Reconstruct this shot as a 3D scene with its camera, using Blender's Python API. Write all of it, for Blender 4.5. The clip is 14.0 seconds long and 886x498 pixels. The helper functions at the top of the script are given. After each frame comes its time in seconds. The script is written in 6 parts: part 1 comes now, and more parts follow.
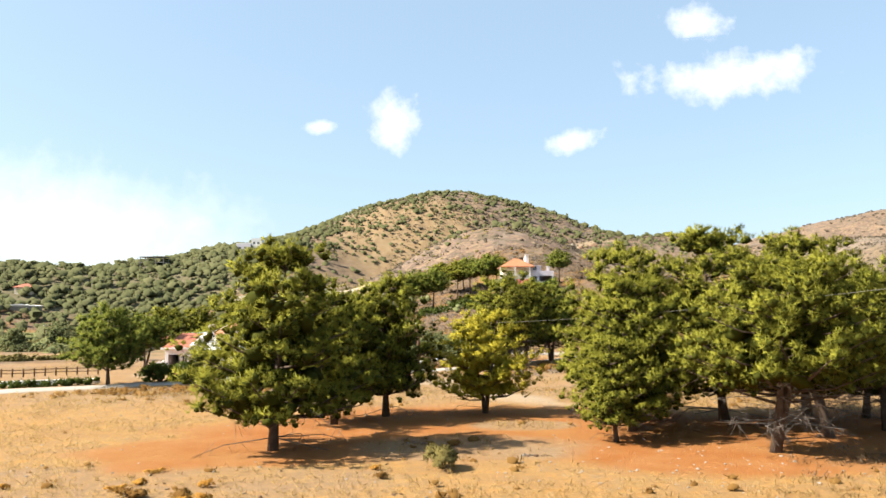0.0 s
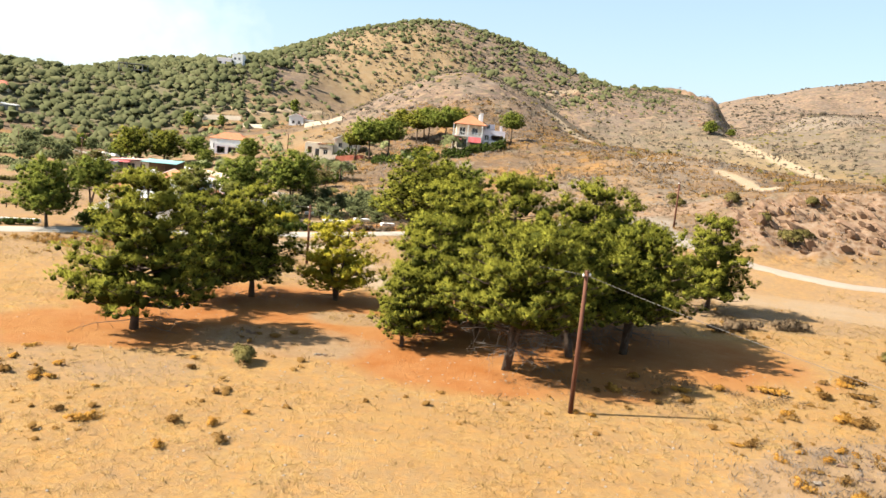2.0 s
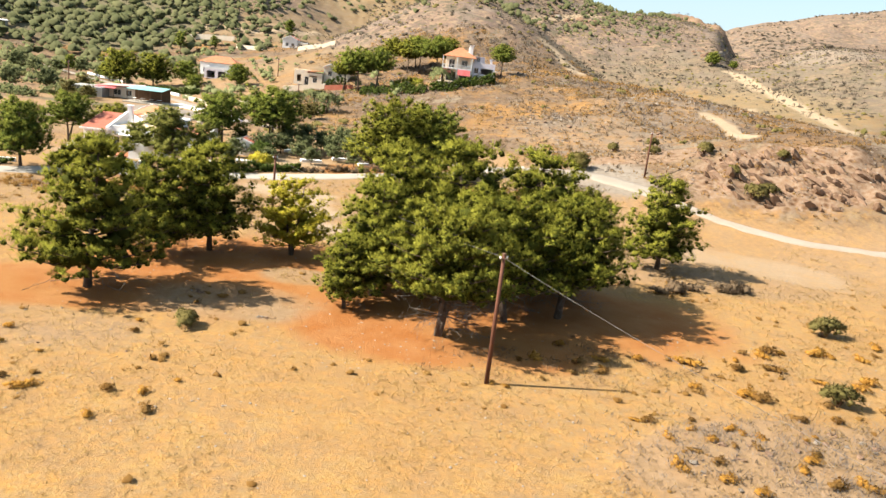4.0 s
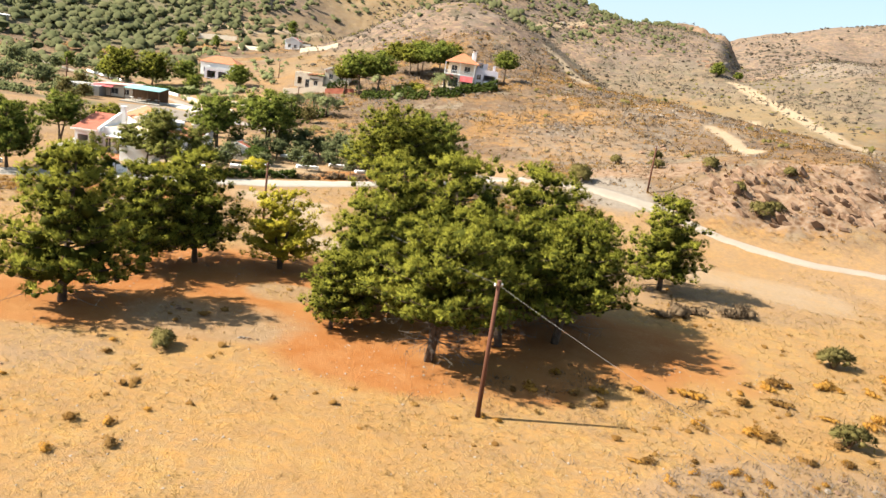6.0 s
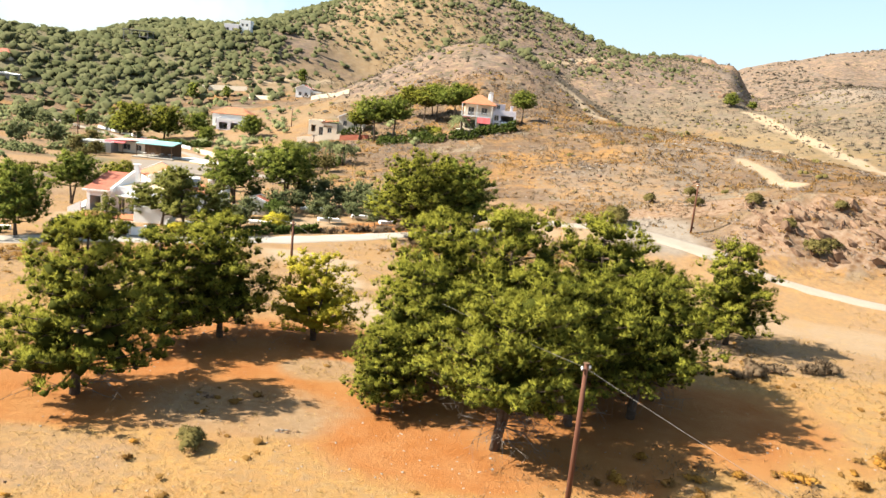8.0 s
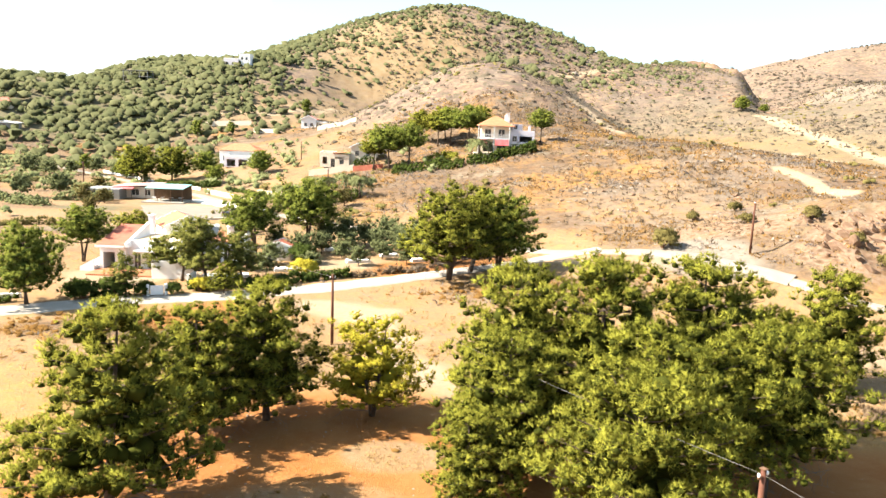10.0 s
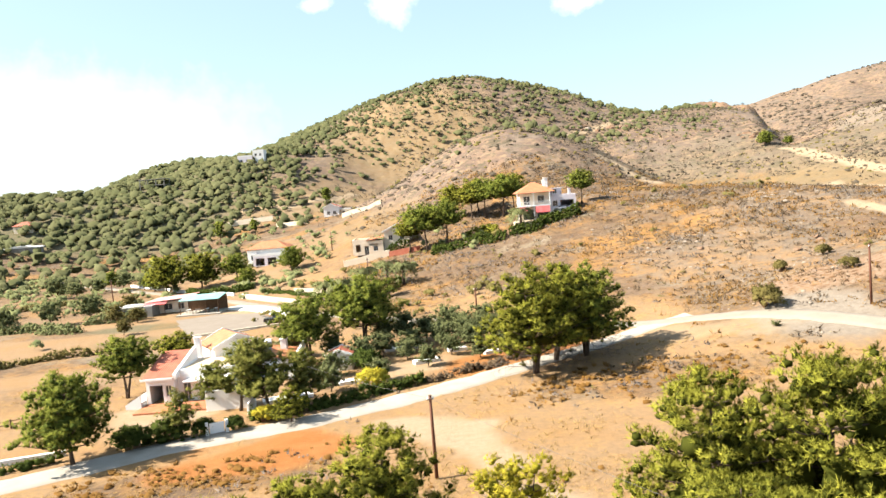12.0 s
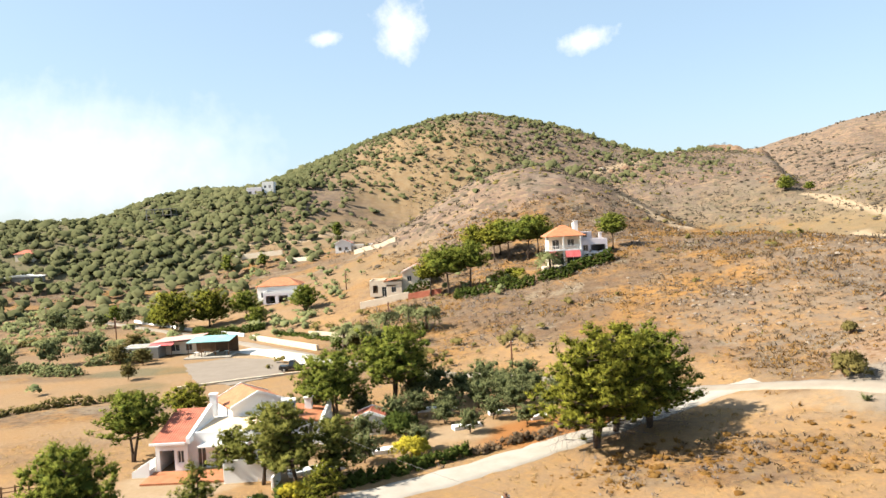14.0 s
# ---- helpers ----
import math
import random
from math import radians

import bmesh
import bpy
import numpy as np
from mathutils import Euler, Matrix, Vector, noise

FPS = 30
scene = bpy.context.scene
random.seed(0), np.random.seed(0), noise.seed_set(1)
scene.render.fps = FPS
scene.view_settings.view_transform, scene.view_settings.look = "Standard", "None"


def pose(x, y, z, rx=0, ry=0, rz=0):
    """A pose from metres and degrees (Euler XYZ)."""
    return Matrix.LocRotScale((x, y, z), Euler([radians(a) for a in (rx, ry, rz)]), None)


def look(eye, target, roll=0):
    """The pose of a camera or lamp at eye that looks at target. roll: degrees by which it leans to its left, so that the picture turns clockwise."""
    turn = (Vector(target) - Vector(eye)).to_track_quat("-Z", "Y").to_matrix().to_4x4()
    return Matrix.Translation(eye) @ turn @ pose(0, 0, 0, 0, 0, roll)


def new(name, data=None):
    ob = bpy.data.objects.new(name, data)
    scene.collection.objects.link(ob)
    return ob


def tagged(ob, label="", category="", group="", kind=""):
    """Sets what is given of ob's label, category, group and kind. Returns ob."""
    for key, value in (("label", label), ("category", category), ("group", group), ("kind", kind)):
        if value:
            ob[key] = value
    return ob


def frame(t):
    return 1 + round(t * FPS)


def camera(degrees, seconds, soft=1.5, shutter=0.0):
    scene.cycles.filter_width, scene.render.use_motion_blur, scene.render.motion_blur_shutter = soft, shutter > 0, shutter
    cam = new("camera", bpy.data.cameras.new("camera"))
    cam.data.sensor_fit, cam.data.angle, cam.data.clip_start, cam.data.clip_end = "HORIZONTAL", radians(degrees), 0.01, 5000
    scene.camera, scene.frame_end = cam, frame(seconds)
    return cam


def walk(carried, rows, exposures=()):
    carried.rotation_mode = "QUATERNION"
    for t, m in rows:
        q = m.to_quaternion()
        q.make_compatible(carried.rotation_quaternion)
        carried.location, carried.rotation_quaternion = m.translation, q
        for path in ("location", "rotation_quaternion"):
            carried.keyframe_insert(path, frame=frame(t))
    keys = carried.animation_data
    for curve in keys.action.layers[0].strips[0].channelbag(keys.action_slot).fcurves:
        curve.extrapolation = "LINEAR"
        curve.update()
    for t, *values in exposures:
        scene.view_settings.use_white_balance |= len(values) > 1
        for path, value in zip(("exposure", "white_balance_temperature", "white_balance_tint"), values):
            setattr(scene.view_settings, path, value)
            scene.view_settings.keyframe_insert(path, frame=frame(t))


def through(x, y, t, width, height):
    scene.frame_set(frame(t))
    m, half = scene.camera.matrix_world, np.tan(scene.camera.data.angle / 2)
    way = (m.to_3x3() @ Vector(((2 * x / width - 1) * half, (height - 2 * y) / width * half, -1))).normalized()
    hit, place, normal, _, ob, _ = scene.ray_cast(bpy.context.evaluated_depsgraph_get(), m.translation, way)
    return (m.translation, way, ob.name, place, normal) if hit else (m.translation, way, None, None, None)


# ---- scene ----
cam = camera(60.2, 14.0)
METRES, EYE, TILT, LEAN, TURN = 66.0, 7.04, 0.0, 0.0, 0.0
ROWS = [
    (0.0, -0.0010, -0.0050, -0.0003, -0.16, 4.97, 0.53),
    (0.5, 0.0529, -0.0582, 0.0287, -0.60, 2.71, 0.85),
    (1.0, 0.0960, -0.1027, 0.0610, -0.94, -1.37, -1.49),
    (1.5, 0.1315, -0.1371, 0.0919, -0.66, -5.29, -3.88),
    (2.0, 0.1611, -0.1638, 0.1193, -0.55, -8.21, -5.21),
    (2.5, 0.1843, -0.1822, 0.1437, -0.13, -10.67, -6.59),
    (3.0, 0.2016, -0.192, 0.1631, 0.07, -11.99, -5.96),
    (5.5, 0.2351, -0.1601, 0.1921, -0.03, -16.16, -8.05),
    (6.0, 0.2302, -0.144, 0.1933, 0.26, -14.01, -7.85),
    (6.5, 0.2231, -0.1221, 0.1911, 0.26, -13.81, -7.34),
    (7.0, 0.2135, -0.098, 0.19, 0.3, -13.23, -7.32),
    (7.5, 0.2004, -0.0721, 0.1913, 0.5, -11.63, -6.7),
    (8.0, 0.1847, -0.0458, 0.1939, 0.6, -11.13, -5.58),
    (10.5, 0.0924, 0.1096, 0.2107, 0.35, -8.75, -1.95),
    (11.0, 0.0672, 0.15, 0.2161, 0.57, -7.84, -3.18),
    (11.5, 0.0433, 0.1874, 0.2206, 0.98, -7.75, -4.01),
    (12.0, 0.0153, 0.2285, 0.2261, 0.93, -4.51, 4.77),
    (12.5, -0.0072, 0.2645, 0.234, 1.38, -5.97, -2.91),
    (13.0, -0.0271, 0.2999, 0.2408, 1.08, -4.04, 0.61),
    (13.5, -0.0461, 0.3348, 0.2462, 1.0, -2.92, 2.79),
    (14.0, -0.0644, 0.3676, 0.2519, 1.08, -1.91, 3.31),
]
walk(cam, [(t, pose(0, 0, EYE, TILT, LEAN, TURN) @ pose(METRES * x, METRES * y, METRES * z, 90 + pitch, roll, yaw)) for t, x, y, z, yaw, pitch, roll in ROWS], [(0.0, 1.75), (3.0, 1.76), (6.5, 1.76), (8.2, 1.86), (10.3, 2.32), (11.0, 2.32), (12.5, 1.78), (14.0, 1.68)])

# ---------------------------------------------------------------- world, sun
SUN_EL, SUN_AZ = radians(42.0), radians(263.0)
world = bpy.data.worlds.new("sky")
scene.world = world
world.use_nodes = True
wn = world.node_tree
wn.nodes.clear()
sky = wn.nodes.new("ShaderNodeTexSky")
sky.sky_type = "NISHITA"
sky.sun_disc = False
sky.sun_elevation, sky.sun_rotation = SUN_EL, SUN_AZ
sky.air_density, sky.dust_density, sky.ozone_density = 1.0, 1.4, 0.8
wb = wn.nodes.new("ShaderNodeBackground")
wb.inputs[1].default_value = 0.068
wo = wn.nodes.new("ShaderNodeOutputWorld")
veil = wn.nodes.new("ShaderNodeMix")
veil.data_type = "RGBA"
veil.inputs[0].default_value = 0.5
veil.inputs[7].default_value = (2.75, 3.75, 4.6, 1.0)
wn.links.new(sky.outputs[0], veil.inputs[6])
wn.links.new(veil.outputs[2], wb.inputs[0])
wn.links.new(wb.outputs[0], wo.inputs[0])
sun = new("sun", bpy.data.lights.new("sun", "SUN"))
sun.data.energy, sun.data.angle, sun.data.color = 5.0, radians(0.53), (1.0, 0.92, 0.79)
sdir = Vector((math.sin(SUN_AZ) * math.cos(SUN_EL), math.cos(SUN_AZ) * math.cos(SUN_EL), math.sin(SUN_EL)))
sun.matrix_world = look(sdir * 300, (0, 0, 0))

# ---------------------------------------------------------------- materials
class Nodes:
    """Short hand for a node tree."""

    def __init__(self, name):
        self.mat = bpy.data.materials.new(name)
        self.mat.use_nodes = True
        self.t = self.mat.node_tree
        self.t.nodes.clear()
        self.out = self.t.nodes.new("ShaderNodeOutputMaterial")
        self.co = self.t.nodes.new("ShaderNodeTexCoord").outputs["Object"]

    def add(self, kind, **props):
        n = self.t.nodes.new(kind)
        for k, v in props.items():
            if k == "operation":
                n.operation = v
            elif k == "data_type":
                n.data_type = v
            elif k == "blend_type":
                n.blend_type = v
        return n

    def put(self, socket, value):
        if hasattr(value, "is_linked"):
            self.t.links.new(value, socket)
        else:
            socket.default_value = value

    def noise(self, scale, detail=4.0, rough=0.6, co=None):
        n = self.add("ShaderNodeTexNoise")
        self.put(n.inputs["Vector"], co or self.co)
        n.inputs["Scale"].default_value, n.inputs["Detail"].default_value, n.inputs["Roughness"].default_value = scale, detail, rough
        return n.outputs["Fac"]

    def voronoi(self, scale):
        n = self.add("ShaderNodeTexVoronoi")
        self.put(n.inputs["Vector"], self.co)
        n.inputs["Scale"].default_value = scale
        return n.outputs["Distance"]

    def shifted(self, by):
        m = self.add("ShaderNodeVectorMath", operation="ADD")
        self.put(m.inputs[0], self.co)
        m.inputs[1].default_value = (by, by, 0.0)
        return m.outputs[0]

    def math(self, op, a, b=0.0):
        n = self.add("ShaderNodeMath", operation=op)
        self.put(n.inputs[0], a)
        self.put(n.inputs[1], b)
        return n.outputs[0]

    def step(self, v, lo, hi):
        n = self.add("ShaderNodeMapRange")
        self.put(n.inputs["Value"], v)
        n.inputs["From Min"].default_value, n.inputs["From Max"].default_value = lo, hi
        return n.outputs["Result"]

    def mix(self, f, a, b):
        n = self.add("ShaderNodeMix", data_type="RGBA")
        self.put(n.inputs[0], f)
        for s, v in ((n.inputs[6], a), (n.inputs[7], b)):
            self.put(s, v if hasattr(v, "is_linked") else (*v, 1.0))
        return n.outputs[2]

    def surface(self, colour, rough=0.8, bump=None, strength=0.3, distance=0.05, metallic=0.0, through=0.0, specular=0.3):
        p = self.add("ShaderNodeBsdfPrincipled")
        self.put(p.inputs["Base Color"], colour if hasattr(colour, "is_linked") else (*colour, 1.0))
        self.put(p.inputs["Roughness"], rough)
        p.inputs["Metallic"].default_value = metallic
        p.inputs["Specular IOR Level"].default_value = specular
        if bump is not None:
            b = self.add("ShaderNodeBump")
            b.inputs["Strength"].default_value, b.inputs["Distance"].default_value = strength, distance
            self.put(b.inputs["Height"], bump)
            self.t.links.new(b.outputs[0], p.inputs["Normal"])
        last = p.outputs[0]
        if through:
            tr = self.add("ShaderNodeBsdfTranslucent")
            self.put(tr.inputs[0], colour if hasattr(colour, "is_linked") else (*colour, 1.0))
            m = self.add("ShaderNodeMixShader")
            m.inputs[0].default_value = through
            self.t.links.new(last, m.inputs[1])
            self.t.links.new(tr.outputs[0], m.inputs[2])
            last = m.outputs[0]
        self.t.links.new(last, self.out.inputs[0])
        return self.mat


def plain(name, a, b, scale=2.0, fine=30.0, rough=0.8, strength=0.2, distance=0.02, metallic=0.0, specular=0.3):
    """Two tones mixed at a coarse and a fine scale, with a fine relief."""
    n = Nodes(name)
    coarse, grain = n.noise(scale, 5), n.noise(fine, 3)
    f = n.step(n.math("ADD", n.math("MULTIPLY", coarse, 0.7), n.math("MULTIPLY", grain, 0.3)), 0.35, 0.65)
    return n.surface(n.mix(f, a, b), rough, grain, strength, distance, metallic, 0.0, specular)


def leafy(name, dark, light, tip, through=0.25, patch=0.7, core_shade=0.75):
    """Foliage: tones that vary clump by clump, leaf by leaf and tree by tree. Inner lumps get painted shade."""
    n = Nodes(name)
    g = n.add("ShaderNodeNewGeometry").outputs["Random Per Island"]
    o = n.add("ShaderNodeObjectInfo").outputs["Random"]
    c = n.mix(n.step(n.noise(patch, 3), 0.35, 0.65), dark, light)
    c = n.mix(n.math("MULTIPLY", n.step(g, 0.3, 1.0), 0.5), c, tip)
    c = n.mix(n.math("MULTIPLY", o, 0.25), c, tip)
    # shade inside the crown, painted as a darkened leaf colour on marked lumps
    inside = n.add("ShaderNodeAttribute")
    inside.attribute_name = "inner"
    c = n.mix(inside.outputs["Fac"], c, tuple(v * core_shade for v in dark))
    return n.surface(c, 0.9, through=through, specular=0.06)


def tiled(name, a, b, pitch, axis=0):
    """Rows of rounded clay tiles."""
    n = Nodes(name)
    w = n.add("ShaderNodeTexWave")
    w.bands_direction = "X" if axis == 0 else "Y"
    n.put(w.inputs["Vector"], n.co)
    w.inputs["Scale"].default_value = 1.0 / pitch / 3.14
    f = n.step(n.math("ADD", n.noise(1.3, 4), n.math("MULTIPLY", n.noise(9.0, 3), 0.5)), 0.5, 1.0)
    return n.surface(n.mix(f, a, b), 0.75, w.outputs["Fac"], 0.8, 0.05)


def ground_material():
    n = Nodes("ground")
    z1 = n.add("ShaderNodeVertexColor")
    z1.layer_name = "zone"
    z2 = n.add("ShaderNodeVertexColor")
    z2.layer_name = "cover"
    s1, s2 = n.add("ShaderNodeSeparateColor"), n.add("ShaderNodeSeparateColor")
    n.t.links.new(z1.outputs[0], s1.inputs[0])
    n.t.links.new(z2.outputs[0], s2.inputs[0])
    red, pale, scrub = s1.outputs
    z3, s3 = n.add("ShaderNodeVertexColor"), n.add("ShaderNodeSeparateColor")
    z3.layer_name = "heath"
    n.t.links.new(z3.outputs[0], s3.inputs[0])
    mauve, tan, grey = s3.outputs
    rock, green, dull = s2.outputs
    big, mid, small, fine = n.noise(0.06, 5), n.noise(0.35, 6, 0.65), n.noise(1.6, 6, 0.7), n.noise(9.0, 5, 0.7)
    rough_edge = n.math("ADD", n.math("MULTIPLY", mid, 0.5), n.math("MULTIPLY", small, 0.5))

    def cut(a, soft=0.16):
        v = n.math("SUBTRACT", n.math("ADD", a, rough_edge), 1.0)
        return n.step(v, -soft, soft)

    streak = n.noise(3.4, 6, 0.72, n.shifted(61.0))
    straw = n.mix(n.step(mid, 0.40, 0.60), (0.281, 0.171, 0.0584), (0.258, 0.134, 0.0309))
    straw = n.mix(n.math("MULTIPLY", n.step(n.noise(0.7, 7, 0.7, n.shifted(140.0)), 0.48, 0.58), 0.7), straw, (0.335, 0.168, 0.0373))
    straw = n.mix(n.step(small, 0.50, 0.66), straw, (0.309, 0.201, 0.0818))
    straw = n.mix(n.math("MULTIPLY", n.step(streak, 0.50, 0.62), 0.85), straw, (0.215, 0.11, 0.0281))
    straw = n.mix(n.step(fine, 0.55, 0.72), straw, (0.154, 0.094, 0.0398))
    straw = n.mix(n.math("MULTIPLY", cut(dull), 0.85), straw, n.mix(n.step(small, 0.4, 0.62), (0.215, 0.148, 0.0915), (0.168, 0.112, 0.066)))
    patch_a, patch_b = n.noise(0.11, 8, 0.68), n.noise(0.075, 8, 0.66, n.shifted(40.0))
    patch_c = n.noise(0.02, 6, 0.6, n.shifted(90.0))
    brush = n.mix(n.step(patch_a, 0.40, 0.58), (0.117, 0.068, 0.0362), (0.126, 0.0891, 0.0598))
    brush = n.mix(n.step(patch_b, 0.485, 0.565), brush, n.mix(n.step(small, 0.4, 0.6), (0.251, 0.134, 0.0405), (0.182, 0.0932, 0.034)))
    brush = n.mix(n.step(n.noise(0.45, 8, 0.78), 0.51, 0.60), brush, (0.16, 0.109, 0.0616))
    brush = n.mix(n.math("MULTIPLY", n.step(patch_c, 0.48, 0.60), 0.45), brush, (0.0859, 0.0615, 0.0452))
    brush = n.mix(n.step(n.noise(0.07, 7, 0.7, n.shifted(130.0)), 0.56, 0.62), brush, n.mix(n.step(small, 0.4, 0.62), (0.164, 0.132, 0.094), (0.134, 0.104, 0.0724)))
    brush = n.mix(n.step(n.noise(0.8, 8, 0.8, n.shifted(17.0)), 0.51, 0.61), brush, (0.0629, 0.041, 0.0243))
    brush = n.mix(n.step(n.noise(1.5, 7, 0.8, n.shifted(7.0)), 0.56, 0.64), brush, (0.18, 0.116, 0.0488))
    c = n.mix(cut(scrub, 0.22), straw, brush)
    moor = n.mix(n.step(patch_a, 0.42, 0.56), (0.156, 0.105, 0.0714), (0.103, 0.073, 0.0578))
    moor = n.mix(n.step(n.noise(0.3, 8, 0.75, n.shifted(75.0)), 0.50, 0.58), moor, (0.194, 0.137, 0.0874))
    moor = n.mix(n.math("MULTIPLY", n.step(n.noise(0.045, 7, 0.7, n.shifted(52.0)), 0.50, 0.60), 0.7), moor, n.mix(n.step(mid, 0.42, 0.6), (0.115, 0.09, 0.072), (0.15, 0.118, 0.092)))
    moor = n.mix(n.step(n.noise(0.16, 8, 0.78, n.shifted(31.0)), 0.52, 0.60), moor, (0.0798, 0.0669, 0.0441))
    c = n.mix(cut(mauve, 0.25), c, moor)
    c = n.mix(cut(tan, 0.25), c, n.mix(n.step(mid, 0.4, 0.62), (0.213, 0.154, 0.0851), (0.179, 0.117, 0.0596)))
    c = n.mix(cut(green, 0.2), c, n.mix(n.step(small, 0.4, 0.62), (0.0834, 0.0787, 0.0458), (0.137, 0.109, 0.0635)))
    c = n.mix(cut(grey, 0.2), c, n.mix(n.step(small, 0.4, 0.62), (0.194, 0.164, 0.13), (0.151, 0.124, 0.0964)))
    soil = n.mix(n.step(mid, 0.36, 0.66), (0.219, 0.0818, 0.0214), (0.249, 0.114, 0.0407))
    soil = n.mix(n.step(fine, 0.55, 0.75), soil, (0.152, 0.0661, 0.0254))
    soil = n.mix(n.step(small, 0.6, 0.75), soil, (0.254, 0.152, 0.0818))
    c = n.mix(cut(red, 0.2), c, soil)
    stone = n.mix(n.step(small, 0.42, 0.62), (0.162, 0.0988, 0.0583), (0.207, 0.15, 0.105))
    stone = n.mix(n.step(n.voronoi(0.7), 0.08, 0.42), (0.0766, 0.0382, 0.0178), stone)
    c = n.mix(cut(rock, 0.12), c, stone)
    gravel = n.mix(n.step(small, 0.35, 0.7), (0.276, 0.213, 0.142), (0.237, 0.17, 0.105))
    gravel = n.mix(n.step(fine, 0.6, 0.75), gravel, (0.177, 0.137, 0.0964))
    c = n.mix(cut(pale, 0.3), c, gravel)
    c = n.mix(n.math("MULTIPLY", n.math("MULTIPLY", n.step(n.noise(0.09, 6, 0.62, n.shifted(23.0)), 0.46, 0.62), 0.30), n.step(scrub, 0.6, 0.2)), c, (0.234, 0.125, 0.0407))
    h = n.math("ADD", n.math("MULTIPLY", small, 0.6), n.math("MULTIPLY", fine, 0.4))
    return n.surface(c, 0.95, h, 0.7, 0.25, specular=0.1)


M = {}
M["ground"] = ground_material()
M["road"] = plain("road_concrete", (0.297, 0.272, 0.232), (0.247, 0.217, 0.179), 0.5, 6.0, 0.9, 0.3, 0.03)
M["asphalt"] = plain("worn_asphalt", (0.23, 0.199, 0.16), (0.188, 0.157, 0.122), 0.5, 6.0, 0.9, 0.3, 0.03)
M["apron"] = plain("bright_concrete", (0.546, 0.515, 0.466), (0.475, 0.44, 0.387), 0.5, 6.0, 0.9, 0.3, 0.03)
M["dirt"] = plain("tan_dirt", (0.251, 0.212, 0.168), (0.207, 0.168, 0.128), 0.3, 4.0, 0.95, 0.3, 0.04)
M["pine"] = leafy("pine_needles", (0.108, 0.12, 0.017), (0.207, 0.207, 0.027), (0.305, 0.285, 0.042), 0.23, core_shade=0.4)
M["young_pine"] = leafy("young_pine_needles", (0.308, 0.275, 0.0284), (0.437, 0.377, 0.0405), (0.535, 0.446, 0.0607), 0.42, core_shade=0.8)
M["dark_pine"] = leafy("dark_pine_needles", (0.0933, 0.123, 0.0231), (0.169, 0.192, 0.0319), (0.293, 0.299, 0.0533), 0.30)
M["olive"] = leafy("olive_leaves", (0.108, 0.126, 0.0524), (0.168, 0.181, 0.0768), (0.252, 0.257, 0.118), 0.30)
M["hedge"] = leafy("hedge_leaves", (0.0222, 0.0369, 0.00888), (0.0478, 0.0668, 0.014), (0.102, 0.121, 0.0222), 0.3)
M["woods"] = leafy("hill_woods_leaves", (0.0683, 0.077, 0.0332), (0.098, 0.102, 0.0465), (0.145, 0.139, 0.0664), 0.28, 0.05)
M["dry_brush"] = leafy("dry_brush_twigs", (0.121, 0.0834, 0.0491), (0.162, 0.112, 0.068), (0.201, 0.147, 0.094), 0.42, 0.12)
M["grey_brush"] = leafy("grey_brush_twigs", (0.158, 0.13, 0.109), (0.198, 0.166, 0.142), (0.243, 0.207, 0.178), 0.42, 0.12)
M["green_brush"] = leafy("green_brush_leaves", (0.102, 0.0904, 0.0288), (0.15, 0.123, 0.0389), (0.204, 0.165, 0.063), 0.35, 0.3)
M["gold_brush"] = leafy("gold_brush_twigs", (0.36, 0.175, 0.03), (0.44, 0.235, 0.045), (0.50, 0.30, 0.08), 0.5, 0.3)
M["heath_gold"] = leafy("golden_heath_twigs", (0.203, 0.109, 0.034), (0.267, 0.15, 0.047), (0.308, 0.194, 0.0729), 0.42, 0.12)
M["rust_brush"] = leafy("rust_brush_twigs", (0.152, 0.0766, 0.0214), (0.203, 0.104, 0.0279), (0.239, 0.142, 0.0458), 0.42, 0.12)
M["far_scrub"] = leafy("far_scrub_twigs", (0.077, 0.0632, 0.0446), (0.109, 0.0891, 0.0648), (0.138, 0.113, 0.0851), 0.35, 0.03)
M["loose"] = leafy("grey_pine_needles", (0.113, 0.125, 0.0286), (0.184, 0.188, 0.0451), (0.286, 0.271, 0.0714), 0.36)
M["straw"] = leafy("straw_blades", (0.28, 0.176, 0.056), (0.336, 0.229, 0.0915), (0.381, 0.29, 0.147), 0.45, 0.3)
M["bark"] = plain("pine_bark", (0.0509, 0.033, 0.0214), (0.0972, 0.0686, 0.0483), 3.0, 14.0, 0.95, 0.8, 0.05)
M["grey_wood"] = plain("dead_wood", (0.0766, 0.0635, 0.0534), (0.121, 0.104, 0.0891), 3.0, 14.0, 0.95, 0.6, 0.03)
M["pole"] = plain("creosoted_wood", (0.0689, 0.0243, 0.013), (0.105, 0.0405, 0.0211), 1.5, 20.0, 0.8, 0.4, 0.01)
M["cable"] = plain("cable", (0.0867, 0.0787, 0.071), (0.132, 0.121, 0.112), 1.0, 20.0, 0.5, 0.1, 0.005)
M["ceramic"] = plain("white_ceramic", (0.75, 0.75, 0.73), (0.82, 0.82, 0.80), 4.0, 30.0, 0.3)
M["white"] = plain("whitewash", (0.686, 0.678, 0.66), (0.739, 0.73, 0.713), 0.8, 9.0, 0.9, 0.2, 0.01)
M["lilac"] = plain("lilac_wash", (0.581, 0.528, 0.563), (0.651, 0.607, 0.634), 0.8, 9.0, 0.9, 0.2, 0.01)
M["cream"] = plain("cream_wash", (0.616, 0.51, 0.387), (0.686, 0.598, 0.475), 0.8, 9.0, 0.9, 0.2, 0.01)
